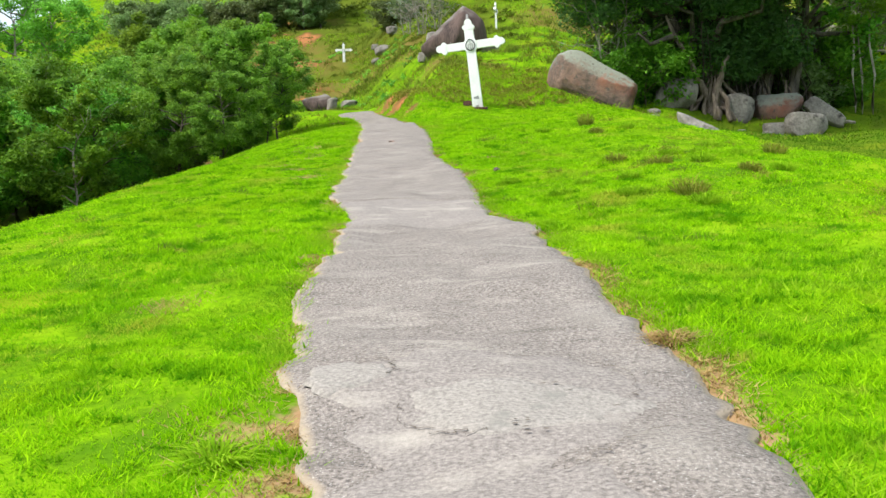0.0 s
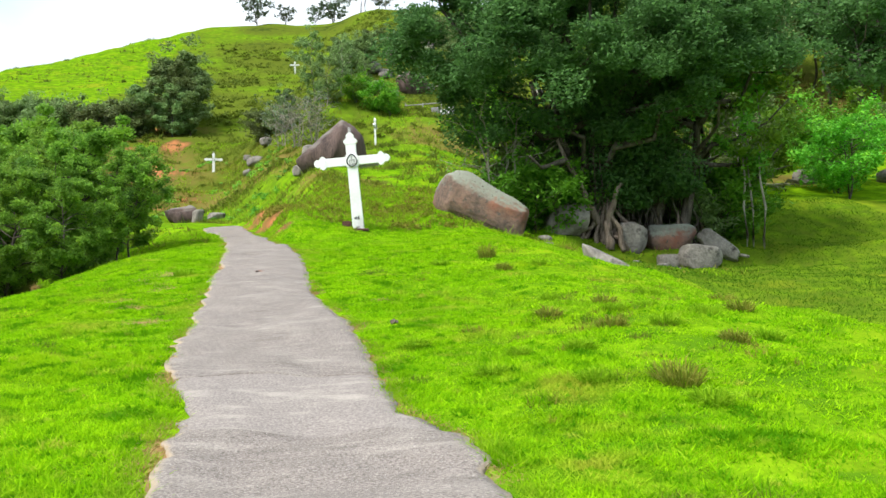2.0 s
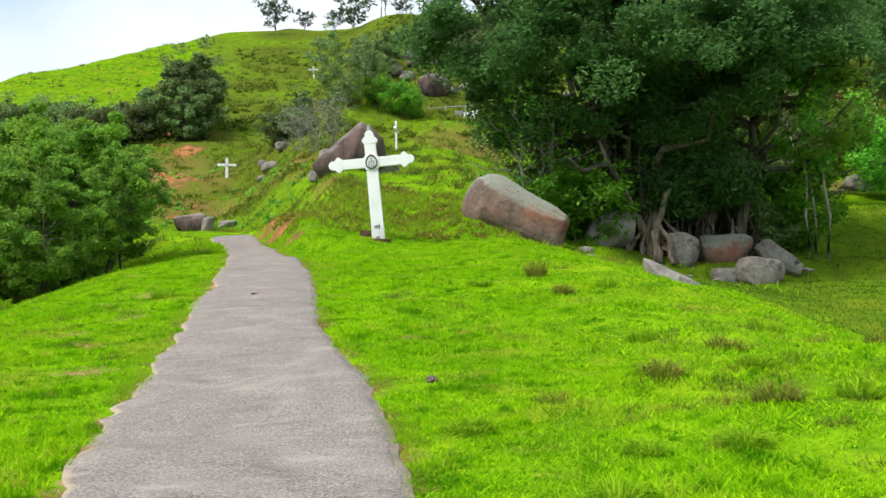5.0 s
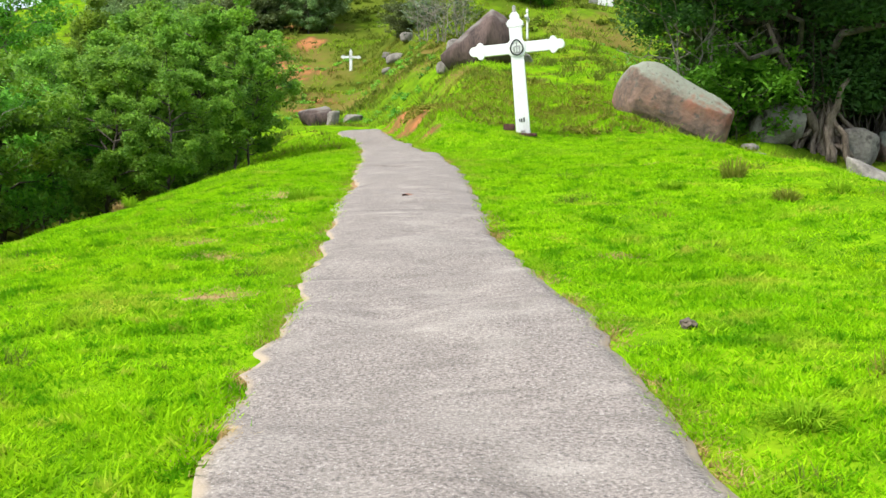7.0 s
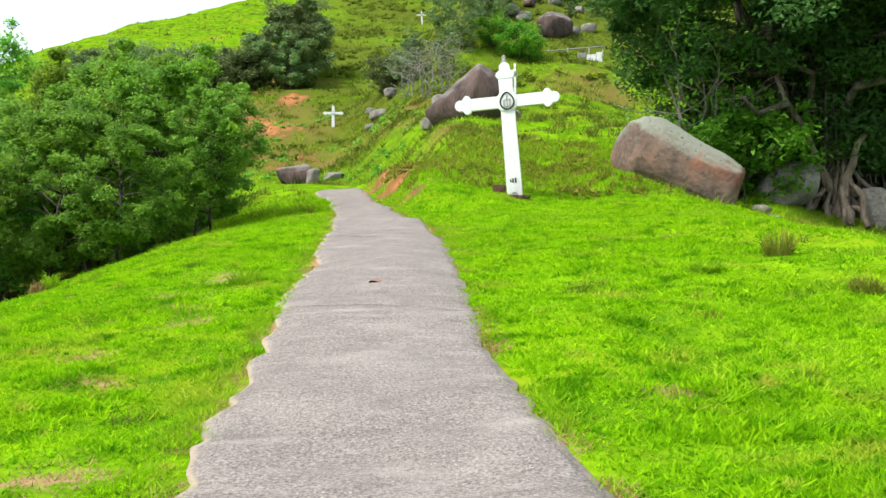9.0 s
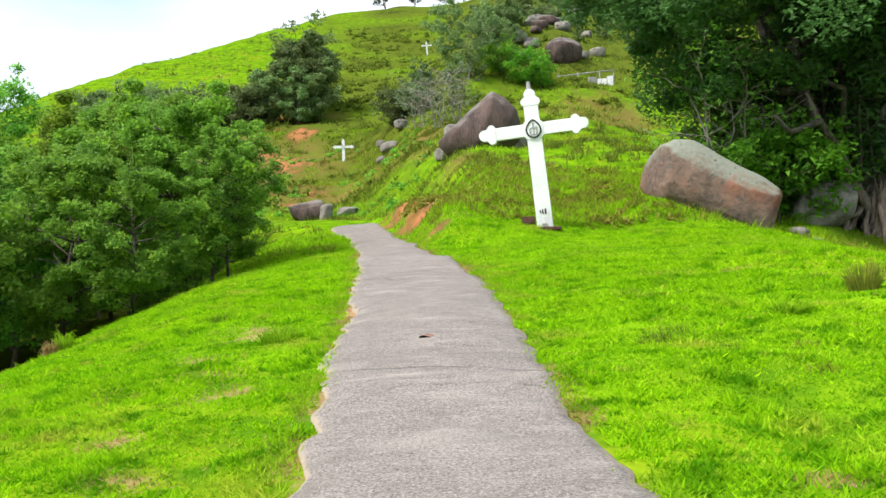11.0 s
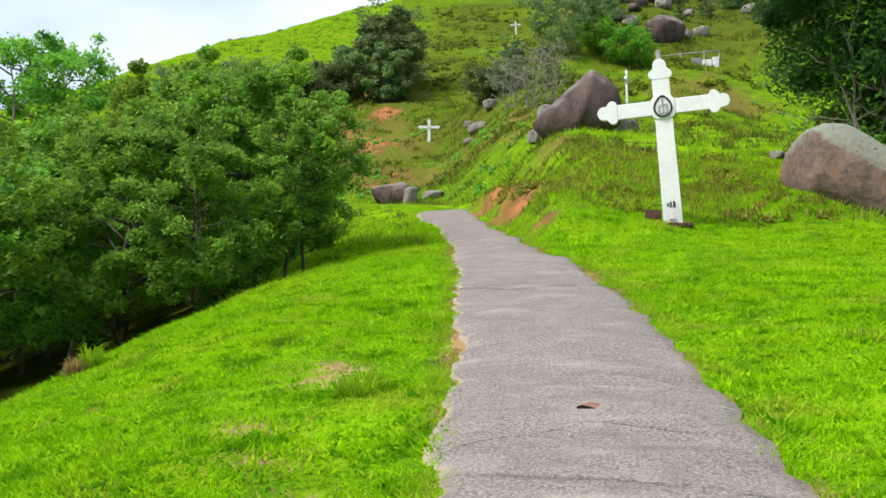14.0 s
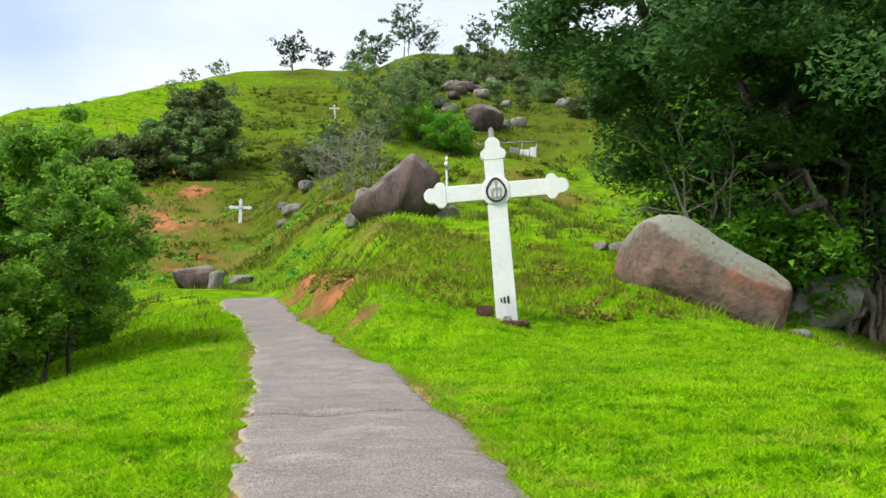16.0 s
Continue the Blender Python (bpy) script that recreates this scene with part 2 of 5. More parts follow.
# ---- the lie of the land ----
def sstep(a, b, v):
    t = np.clip((v - a) / (b - a), 0, 1)
    return t * t * (3 - 2 * t)


def ramp(v, s):
    return s * np.logaddexp(0, v / s)


def vnoise(x, y, scale, seed=0):
    """Smooth value noise, -1 to 1, over the plan."""
    x, y = np.asarray(x, float) / scale, np.asarray(y, float) / scale
    i, j = np.floor(x), np.floor(y)
    u, v = x - i, y - j
    u, v = u * u * (3 - 2 * u), v * v * (3 - 2 * v)

    def h(a, b):
        w = np.sin(a * 127.1 + b * 311.7 + seed * 74.7) * 43758.5453
        return 2 * (w - np.floor(w)) - 1
    return (h(i, j) * (1 - u) + h(i + 1, j) * u) * (1 - v) + (h(i, j + 1) * (1 - u) + h(i + 1, j + 1) * u) * v


def left_brow(y):
    return np.interp(y, [-20, 14, 24, 34, 42, 50, 58, 70], [-8.0, -6.9, -5.7, -6.0, -7.2, -8.8, -11.0, -16.0])


def height(x, y):
    """Ground height over the plan: the ridge with the path, gully, bank, hollow under the tree, and the hill."""
    x, y = np.asarray(x, float), np.asarray(y, float)
    z = 0.0875 * np.clip(y, -60, 175) + 0.05 + 0.27 * sstep(15, 27, y)
    toe = np.interp(y, [34, 38, 42, 46, 50, 60, 75, 95, 130], [-2.9, -3.0, -3.3, -3.9, -4.6, -8.0, -8.0, -6.0, -2.0])
    brow = np.interp(y, [34, 38, 42, 46, 50, 60, 75, 95, 130], [0.2, 0.4, 0.6, 0.8, 1.0, 1.5, 3.0, 7.0, 13.0])
    east = sstep(toe, brow, x)
    foot = 62 * (1 - east) + (33.5 + 7 * sstep(5, 10, x)) * east
    z = z + (1 - east) * (0.345 * ramp(y - foot, 2.5) - 0.12 * ramp(y - 84, 5) + 0.16 * ramp(y - 132, 6)) + east * (0.115 * ramp(y - foot, 1.5) + 0.38 * ramp(y - 64, 3) - 0.24 * ramp(y - 82, 5))
    z = z + 0.13 * ramp(x - 15, 4) * sstep(48, 92, y)
    bank = sstep(30.3, 35.5, y) * (1 - sstep(44, 56, y))
    edge = np.interp(y, [28, 30, 31, 34.4, 39, 46, 52], [-0.9, -1.4, -1.8, -2.2, -2.9, -3.7, -5.2])
    z = z + 0.85 * bank * sstep(0.05, 1.0, x - edge) * (1 - 0.9 * sstep(-1.2, 1.8, x))
    fall = ramp(left_brow(y) - x, 1.1)
    close = 1 - sstep(52, 66, y)
    z = z - close * 5.5 * (1 - np.exp(-fall * 0.75 / 5.5))
    z = z - (1.2 * sstep(3.4, 10.0, x) - 0.25 * sstep(15, 26, x)) * (1 - sstep(38, 46, y)) + 0.12 * np.exp(-((x - 3.4) / 2.2) ** 2 - ((y - 20) / 9) ** 2)
    z = z - 0.32 * sstep(9.5, 12.0, x) * sstep(27, 34, y) * (1 - sstep(38.5, 46, y))
    z = z - 0.45 * sstep(7.2, 10.5, x) * (1 - sstep(26, 33, y)) + 0.22 * np.exp(-((x - 5.9) / 1.1) ** 2) * sstep(10, 13, y) * (1 - sstep(15, 19, y))
    z = z + 0.55 * sstep(36.2, 38.2, y) * sstep(6.6, 8.0, x) * (1 - sstep(40, 48, y))
    z = z + 0.38 * np.exp(-((x - 3.3) / 0.9) ** 2 - ((y - 35.2) / 1.6) ** 2) - 0.16 * np.exp(-((x - 6.1) / 0.9) ** 2 - ((y - 34.8) / 1.4) ** 2)
    z = z - 0.7 * ramp(-(x + 41.3), 0.9) * sstep(70, 95, y) * sstep(-75, -60, x)
    cap = 44.6 - 0.73 * ramp(-(x + 20), 3) + 0.14 * ramp(x - 8, 4) - 0.0009 * np.clip(x - 60, 0, 200) ** 2
    cap = np.maximum(cap, 4)
    z = -ramp(-(z - cap), 0.9) + cap
    z = z - 0.10 * np.clip(y - 168, 0, 300) * sstep(168, 190, y)
    far = sstep(36, 60, y)
    rough = 0.045 * vnoise(x, y, 1.1, 1) + 0.028 * vnoise(x, y, 0.45, 2)
    terr = 0.30 * vnoise(x, y * 1.6, 5.0, 3) + 0.17 * vnoise(x * 0.6, y * 2.2, 2.2, 4)
    rough = rough + 0.045 * vnoise(x, y, 0.7, 6) * sstep(1.2, 2.6, x) * (1 - sstep(7, 10, x))
    rough = rough + 0.09 * vnoise(x, y, 0.8, 16) * sstep(32.5, 36, y) * sstep(0.4, 1.2, x - edge)
    return z + rough * (1 - far) + far * terr + 0.05 * vnoise(x, y, 3.5, 5)


def hz(x, y):
    return float(height(x, y))


# Edges of the path, as pairs: one side's x, y and the other's.
EDGES = np.array([
    (0.05, -6, 1.5, -6), (-0.15, 4.4, 1.32, 4.2), (-0.42, 5.6, 1.31, 5.55), (-0.63, 7.3, 1.13, 7.0),
    (-0.93, 10.9, 0.86, 10.6), (-0.95, 11.6, 0.5, 11.3), (-1.17, 12.4, 0.42, 12.6), (-1.5, 14.9, 0.36, 14.0),
    (-1.5, 15.9, 0.2, 15.6), (-1.68, 17.0, -0.05, 17.2), (-1.8, 18.4, -0.2, 18.6), (-1.85, 20.4, -0.37, 20.0),
    (-2.1, 23.1, -0.5, 22.2), (-2.3, 25.3, -0.65, 24.8), (-2.5, 27.7, -0.92, 28.2), (-2.7, 29.3, -1.15, 29.2),
    (-2.9, 31, -1.58, 30.9), (-3.15, 33.3, -2.25, 34.4), (-3.9, 38.5, -2.97, 39.2), (-5.4, 45.5, -3.75, 45.8),
    (-6.0, 50, -4.6, 51), (-7.2, 53.5, -6.5, 55.5), (-10.5, 55, -10.5, 57.5)])


def path_sides(y):
    return np.interp(y, EDGES[:, 1], EDGES[:, 0]), np.interp(y, EDGES[:, 3], EDGES[:, 2])


def off_path(x, y):
    """Metres outside the path's edge; negative on it."""
    a, b = path_sides(y)
    return np.maximum(a - x, x - b)


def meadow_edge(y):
    """Where the bright meadow meets the hollow's coarser grass, coloured darker for tree shade."""
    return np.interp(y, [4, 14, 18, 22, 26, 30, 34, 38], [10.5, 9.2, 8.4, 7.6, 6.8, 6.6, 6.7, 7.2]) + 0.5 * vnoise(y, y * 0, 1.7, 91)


# ---- building helpers ----
def mesh_from(name, verts, faces, mats=(), smooth=False):
    """A mesh from arrays; faces all have the same number of corners, or are a list of tuples."""
    me = bpy.data.meshes.new(name)
    if isinstance(faces, np.ndarray):
        verts = np.asarray(verts, np.float32)
        k = faces.shape[1]
        me.vertices.add(len(verts))
        me.vertices.foreach_set("co", verts.ravel())
        me.loops.add(faces.size)
        me.loops.foreach_set("vertex_index", faces.astype(np.int32).ravel())
        me.polygons.add(len(faces))
        me.polygons.foreach_set("loop_start", np.arange(0, faces.size, k, dtype=np.int32))
        me.update(calc_edges=True)
    else:
        me.from_pydata([tuple(v) for v in verts], [], faces)
        me.update()
    if smooth:
        me.polygons.foreach_set("use_smooth", np.ones(len(me.polygons), bool))
    for m in mats:
        me.materials.append(m)
    return me


def attribute(me, name, values):
    me.attributes.new(name, "FLOAT", "POINT").data.foreach_set("value", np.asarray(values, np.float32))


def thing(name, at, label, category, group="", kind=""):
    ob = new(name)
    ob.empty_display_size = 0.2
    ob.matrix_world = Matrix.Translation(at) if not isinstance(at, Matrix) else at
    return tagged(ob, label, category, group, kind)


def child(name, me, parent, label=""):
    """A mesh as one part under a thing; its vertices are in the thing's own space."""
    ob = new(name, me)
    ob.parent = parent
    return tagged(ob, label)


def part(name, bm, mat, parent, label="", smooth=False):
    me = bpy.data.meshes.new(name)
    bm.to_mesh(me)
    bm.free()
    if smooth:
        me.polygons.foreach_set("use_smooth", np.ones(len(me.polygons), bool))
    me.materials.append(mat)
    return child(name, me, parent, label)


class Tubes:
    """Gathers tapered tubes along lines into one mesh."""

    def __init__(self):
        self.v, self.f = [], []

    def add(self, line, radii, sides=7, flare=None):
        line = [Vector(p) for p in line]
        start = len(self.v)
        for i, p in enumerate(line):
            way = (line[min(i + 1, len(line) - 1)] - line[max(i - 1, 0)]).normalized()
            q = way.to_track_quat("Z", "X").to_matrix()
            for s in range(sides):
                a = 2 * math.pi * s / sides
                self.v.append(p + q @ Vector((math.cos(a), math.sin(a), 0)) * radii[i])
        for i in range(len(line) - 1):
            for s in range(sides):
                a, b = start + i * sides + s, start + i * sides + (s + 1) % sides
                self.f.append((a, b, b + sides, a + sides))
        self.f.append(tuple(range(start + sides - 1, start - 1, -1)))
        self.f.append(tuple(range(start + (len(line) - 1) * sides, start + len(line) * sides)))

    def mesh(self, name, mat):
        return mesh_from(name, self.v, self.f, (mat,), True)


def bent(rng, a, b, n, wobble):
    """A line from a to b in n steps that wanders."""
    a, b = np.array(a, float), np.array(b, float)
    pts = [a + (b - a) * i / n for i in range(n + 1)]
    size = np.linalg.norm(b - a) * wobble
    for i in range(1, n + 1):
        pts[i] = pts[i] + rng.normal(0, size, 3) * (0.5 if i == n else 1)
    return pts


def leaf_mesh(name, centres, size, mat, rng, flat=0.6, long=1.7):
    """Small pointed leaves, each a bent diamond, turned at random."""
    c = np.asarray(centres, float)
    n = len(c)
    nrm = rng.normal(0, 1, (n, 3))
    nrm[:, 2] = np.abs(nrm[:, 2]) + flat
    nrm /= np.linalg.norm(nrm, axis=1, keepdims=True)
    u = np.cross(nrm, rng.normal(0, 1, (n, 3)))
    u /= np.linalg.norm(u, axis=1, keepdims=True)
    w = np.cross(nrm, u)
    s = size * rng.uniform(0.6, 1.4, (n, 1))
    v = np.empty((n, 3, 3))
    v[:, 0], v[:, 1] = c - u * s * long / 2 + w * s / 2, c - u * s * long / 2 - w * s / 2
    v[:, 2] = c + u * s * long / 2 - nrm * s * 0.3
    return mesh_from(name, v.reshape(-1, 3), np.arange(3 * n).reshape(-1, 3), (mat,))


def clump_points(rng, centres, radius, count, squash=0.7):
    """Points gathered round centres, thicker near the outside of each clump."""
    centres = np.asarray(centres, float)
    pick = rng.integers(0, len(centres), count)
    way = rng.normal(0, 1, (count, 3))
    way /= np.linalg.norm(way, axis=1, keepdims=True)
    r = rng.uniform(0.15, 1, (count, 1)) ** 0.6
    size = radius * (0.6 + 0.8 * rng.random(len(centres)))[pick][:, None]
    return centres[pick] + way * r * size * np.array([1, 1, squash])


def tree_meshes(seed, tall, wide, base, stem_r, limbs, leaves, leaf, clump, leaf_mat, bark, stems=1, lean=0.05, wander=0.018):
    """Trunk-and-limb mesh and crown mesh of one kind of tree, foot at the origin."""
    rng = np.random.default_rng(seed)
    tubes, ends = Tubes(), []
    for k in range(stems):
        off = rng.normal(0, 0.22 * (stems > 1) * wide * 0.3, 2)
        top = np.array([off[0] * 2.2 + rng.normal(0, lean * tall), off[1] * 2.2 + rng.normal(0, lean * tall), tall * rng.uniform(0.75, 0.9)])
        line = bent(rng, (off[0], off[1], -0.5), top, 7, wander)
        tubes.add(line, [stem_r * (1.25 if i == 0 else 1 - 0.11 * i) for i in range(8)], 8)
        for i in range(limbs):
            f = base + (1 - base) * (i + rng.random()) / limbs
            j = min(int(f * 7), 6)
            start = line[j] + (line[j + 1] - line[j]) * (f * 7 - j)
            ang = 2.4 * i + rng.normal(0, 0.4)
            reach = wide / 2 * (0.45 + 0.75 * math.sin(math.pi * min(max((f - base) / (1.02 - base), 0.12), 0.92))) * rng.uniform(0.65, 1.1)
            end = start + np.array([math.cos(ang) * reach, math.sin(ang) * reach, reach * rng.uniform(0.15, 0.75)])
            limb = bent(rng, start, end, 4, 0.05)
            tubes.add(limb, [stem_r * (0.42 - 0.08 * q) for q in range(5)], 5)
            ends += [limb[2], limb[3], limb[4], limb[4]]
            for q in range(2):
                tip = limb[3] + rng.normal(0, 0.28 * reach, 3) + np.array([0, 0, 0.1 * reach])
                tubes.add(bent(rng, limb[2], tip, 3, 0.05), [stem_r * 0.2, stem_r * 0.14, stem_r * 0.09, stem_r * 0.04], 4)
                ends += [tip]
        ends.append(line[7])
    pts = clump_points(rng, ends, clump, leaves)
    return tubes.mesh("trunk", bark), leaf_mesh("crown", pts, leaf, leaf_mat, rng)


def plant(meshes, name, x, y, label, category="tree", group="", size=1.0, turn=0.0, sink=0.05, tall=1.0):
    ob = thing(name, Matrix.LocRotScale((x, y, hz(x, y) - sink), Euler((0, 0, turn)), (size, size, size * tall)), label, category, group)
    child("trunk", meshes[0], ob)
    child("crown", meshes[1], ob)
    return ob


def boulder(name, x, y, sx, sy, sz, mat, label, seed=0, turn=0.0, tilt=(0, 0), sink=0.25, flat=0.35, bumps=0.16, shape=None, group="", detail=4, cuts=None, z=None):
    """A weathered stone: a rounded block with flats, hollows and a rough skin. Sizes are whole widths."""
    bm = bmesh.new()
    bmesh.ops.create_icosphere(bm, subdivisions=detail, radius=1.0)
    off = Vector((seed * 3.7, seed * 1.3, seed * 5.1))
    if cuts is None:
        rng = random.Random(seed * 7 + 1)
        cuts = [(rng.gauss(0, 1), rng.gauss(0, 1), rng.gauss(0.1, 0.8), rng.uniform(0.72, 0.95)) for _ in range(8)]
    planes = [(Vector(c[:3]).normalized(), c[3]) for c in cuts]
    for v in bm.verts:
        d = v.co.normalized()
        d_ = d.copy()
        p = Vector([math.copysign(abs(c) ** (1 - flat), c) for c in d])
        p *= 1 + bumps * noise.noise(d * 1.3 + off) + 0.35 * bumps * noise.noise(d * 3.4 + off) + 0.12 * bumps * noise.noise(d * 9 + off)
        if shape:
            p = shape(p)
        for nrm, d in planes:
            over = p.dot(nrm) - d
            if over > 0:
                p -= nrm * over * 0.72
        p *= 1 + 0.05 * bumps * noise.noise(d_ * 17 + off) + 0.12 * bumps * noise.noise(d_ * 5 + off)
        v.co = Vector((p.x * sx / 2, p.y * sy / 2, p.z * sz / 2))
    me = bpy.data.meshes.new(name)
    bm.to_mesh(me)
    bm.free()
    me.polygons.foreach_set("use_smooth", np.ones(len(me.polygons), bool))
    me.materials.append(mat)
    ob = new(name, me)
    ob.matrix_world = pose(x, y, hz(x, y) + sz / 2 - sink * sz if z is None else z, tilt[0], tilt[1], turn)
    return tagged(ob, label, "rock", group)


# ---- ground ----
def spaced(fine_a, fine_b, step, out_a, out_b, grow, widest):
    mid = list(np.arange(fine_a, fine_b + 1e-6, step))
    s, p = step, mid[-1]
    while p < out_b:
        s = min(s * grow, widest if p < 160 else 1e9)
        p += s
        mid.append(p)
    s, p = step, mid[0]
    while p > out_a:
        s = min(s * grow, widest if p > -60 else 1e9)
        p -= s
        mid.insert(0, p)
    return np.array(mid)


def blob(x, y, cx, cy, rx, ry):
    s = min(rx, ry)
    u = x + 0.5 * s * vnoise(x, y, 0.9 * s, 61) + 0.3 * s * vnoise(x, y, 0.3 * s, 62)
    v = y + 0.5 * s * vnoise(x, y, 0.9 * s, 63) + 0.3 * s * vnoise(x, y, 0.3 * s, 64)
    return np.clip(1.25 - np.sqrt(((u - cx) / rx) ** 2 + ((v - cy) / ry) ** 2) * 0.9, 0, 1)


SOIL = ((-12.7, 71.4, 3.0, 2.9), (-12.0, 77.2, 1.3, 1.7), (-10.0, 61.6, 1.2, 1.2), (-14.6, 78.5, 1.6, 0.6), (-2.0, 38.0, 0.95, 3.4), (-2.45, 42.0, 1.1, 3.6), (-2.8, 46.5, 1.1, 3.4),
        (-1.45, 33.4, 0.5, 0.6), (-11.6, 64.6, 1.6, 0.9), (-8.6, 64.4, 1.2, 0.7), (-14.5, 84.0, 1.6, 0.7), (-18.5, 81.5, 1.6, 0.5), (-22, 88.2, 0.5, 1.2), (-11.4, 70.6, 1.2, 1.2), (2.6, 35.1, 0.25, 0.3), (-20.8, 83, 0.8, 1.4), (-16, 76.5, 2.4, 0.6), (3.0, 41.5, 0.5, 0.6))


def soil_at(x, y):
    s = np.zeros(np.shape(x))
    for cx, cy, rx, ry in SOIL:
        s = np.maximum(s, blob(x, y, cx, cy, rx, ry))
    return s


def build_ground():
    xs = spaced(-9, 11, 0.14, -1500, 1500, 1.07, 1.2)
    ys = spaced(0, 46, 0.16, -400, 2500, 1.07, 0.9)
    gx, gy = np.meshgrid(xs, ys)
    gx, gy = gx.ravel(), gy.ravel()
    z = height(gx, gy)
    off = off_path(gx, gy)
    z = z - 0.05 * (1 - sstep(-0.16, -0.04, off)) * (gy < 50) * (gy > -7)
    nx, ny = len(xs), len(ys)
    i, j = np.meshgrid(np.arange(nx - 1), np.arange(ny - 1))
    a = (j * nx + i).ravel()
    faces = np.stack([a, a + 1, a + 1 + nx, a + nx], 1)
    me = mesh_from("ground", np.stack([gx, gy, z], 1), faces, (M_TURF,), True)
    soil = soil_at(gx, gy) * (0.66 + 0.46 * sstep(-0.5, 0.35, vnoise(gx, gy * 0.4, 0.42, 66) + 0.5 * vnoise(gx, gy * 0.5, 1.3, 67)))
    dry = np.zeros(len(gx))
    for cx, cy, rx, ry in ((-14, 72, 9, 6), (-15, 82, 8, 3), (-9.5, 65.5, 6, 2.2), (-7.5, 63.5, 6, 3.0), (-1.3, 38.5, 1.6, 5.5), (0.3, 36.5, 1.8, 2.0), (2.2, 38.5, 1.6, 1.4), (7, 66, 4, 3),
                           (10, 52, 5, 3), (30, 72, 13, 16), (24, 56, 6, 4), (1.6, 45, 1.6, 2.0), (1.6, 49.1, 1.0, 1.0), (-3, 62, 2.5, 4), (-1.0, 52, 1.6, 3)):
        dry = np.maximum(dry, 0.8 * blob(gx, gy, cx, cy, rx, ry))
    sand = 0.85 * sstep(0.14, 0.02, off) * (0.42 + 0.55 * sstep(-0.5, 0.5, vnoise(gx, gy, 0.7, 65))) * sstep(-7, -6, gy) * sstep(54, 50, gy)
    for cx, cy, rx, ry in BARE:
        sand = np.maximum(sand, 0.74 * blob(gx, gy, cx, cy, rx, ry))
    # The last term paints tree shade onto the hollow's turf; the others are scrub.
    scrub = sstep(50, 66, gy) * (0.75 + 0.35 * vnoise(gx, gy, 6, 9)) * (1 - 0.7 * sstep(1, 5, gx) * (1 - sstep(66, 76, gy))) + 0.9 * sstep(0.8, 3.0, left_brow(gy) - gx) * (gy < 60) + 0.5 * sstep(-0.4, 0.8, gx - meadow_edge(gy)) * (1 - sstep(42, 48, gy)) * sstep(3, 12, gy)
    attribute(me, "soil", soil)
    attribute(me, "dry", dry)
    attribute(me, "sand", sand)
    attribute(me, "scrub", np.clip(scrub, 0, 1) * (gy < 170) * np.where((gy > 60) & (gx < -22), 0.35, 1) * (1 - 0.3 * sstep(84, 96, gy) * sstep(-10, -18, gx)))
    tagged(new("ground", me), "green grassy hillside with bare red soil patches", "ground", kind="structure")


TUFTS = ((2.59, 11.5, 0.30, 0.26), (2.85, 22.5, 0.26, 0.40), (2.8, 16.8, 0.2, 0.2), (2.6, 10.9, 0.22, 0.17), (2.7, 13.6, 0.24, 0.2), (1.35, 12.3, 0.2, 0.15), (0.85, 13.7, 0.16, 0.13), (3.2, 13.6, 0.22, 0.18), (2.3, 14.6, 0.22, 0.17),
         (2.74, 20.0, 0.2, 0.18), (3.4, 20.4, 0.22, 0.2), (1.86, 21.5, 0.22, 0.16), (3.3, 16.0, 0.26, 0.2), (-2.55, 21.9, 0.26, 0.22), (4.3, 17.5, 0.28, 0.2), (2.0, 11.6, 0.2, 0.15), (3.9, 14.4, 0.25, 0.2),
         (3.6, 12.9, 0.2, 0.16), (4.1, 13.3, 0.22, 0.2), (4.5, 14.9, 0.24, 0.2), (3.5, 15.1, 0.2, 0.16), (3.0, 14.6, 0.18, 0.15), (4.9, 16.4, 0.24, 0.2), (1.7, 13.0, 0.16, 0.14), (2.2, 12.9, 0.18, 0.16))
BARE = ((-2.95, 21.0, 0.28, 0.2), (-2.75, 20.5, 0.2, 0.14), (-1.47, 7.3, 0.15, 0.12), (-2.11, 16.35, 0.24, 0.2), (-2.93, 22.6, 0.38, 0.42), (-2.5, 19.9, 0.28, 0.22), (-3.0, 19.0, 0.2, 0.15), (-2.64, 18.2, 0.2, 0.15),
        (1.25, 6.02, 0.2, 0.22), (-0.55, 5.0, 0.2, 0.2), (-0.35, 4.5, 0.18, 0.2), (-5.4, 38.5, 0.3, 0.8), (0.7, 17.47, 0.14, 0.10), (2.2, 24.5, 0.2, 0.2))
build_ground()


# ---- path ----
def path_point(s, f):
    """Point of the path: s along the rows of EDGES, f across from 0 to 1."""
    k = np.arange(len(EDGES))
    lx, ly, rx, ry = (np.interp(s, k, EDGES[:, c]) for c in range(4))
    return lx + (rx - lx) * f, ly + (ry - ly) * f


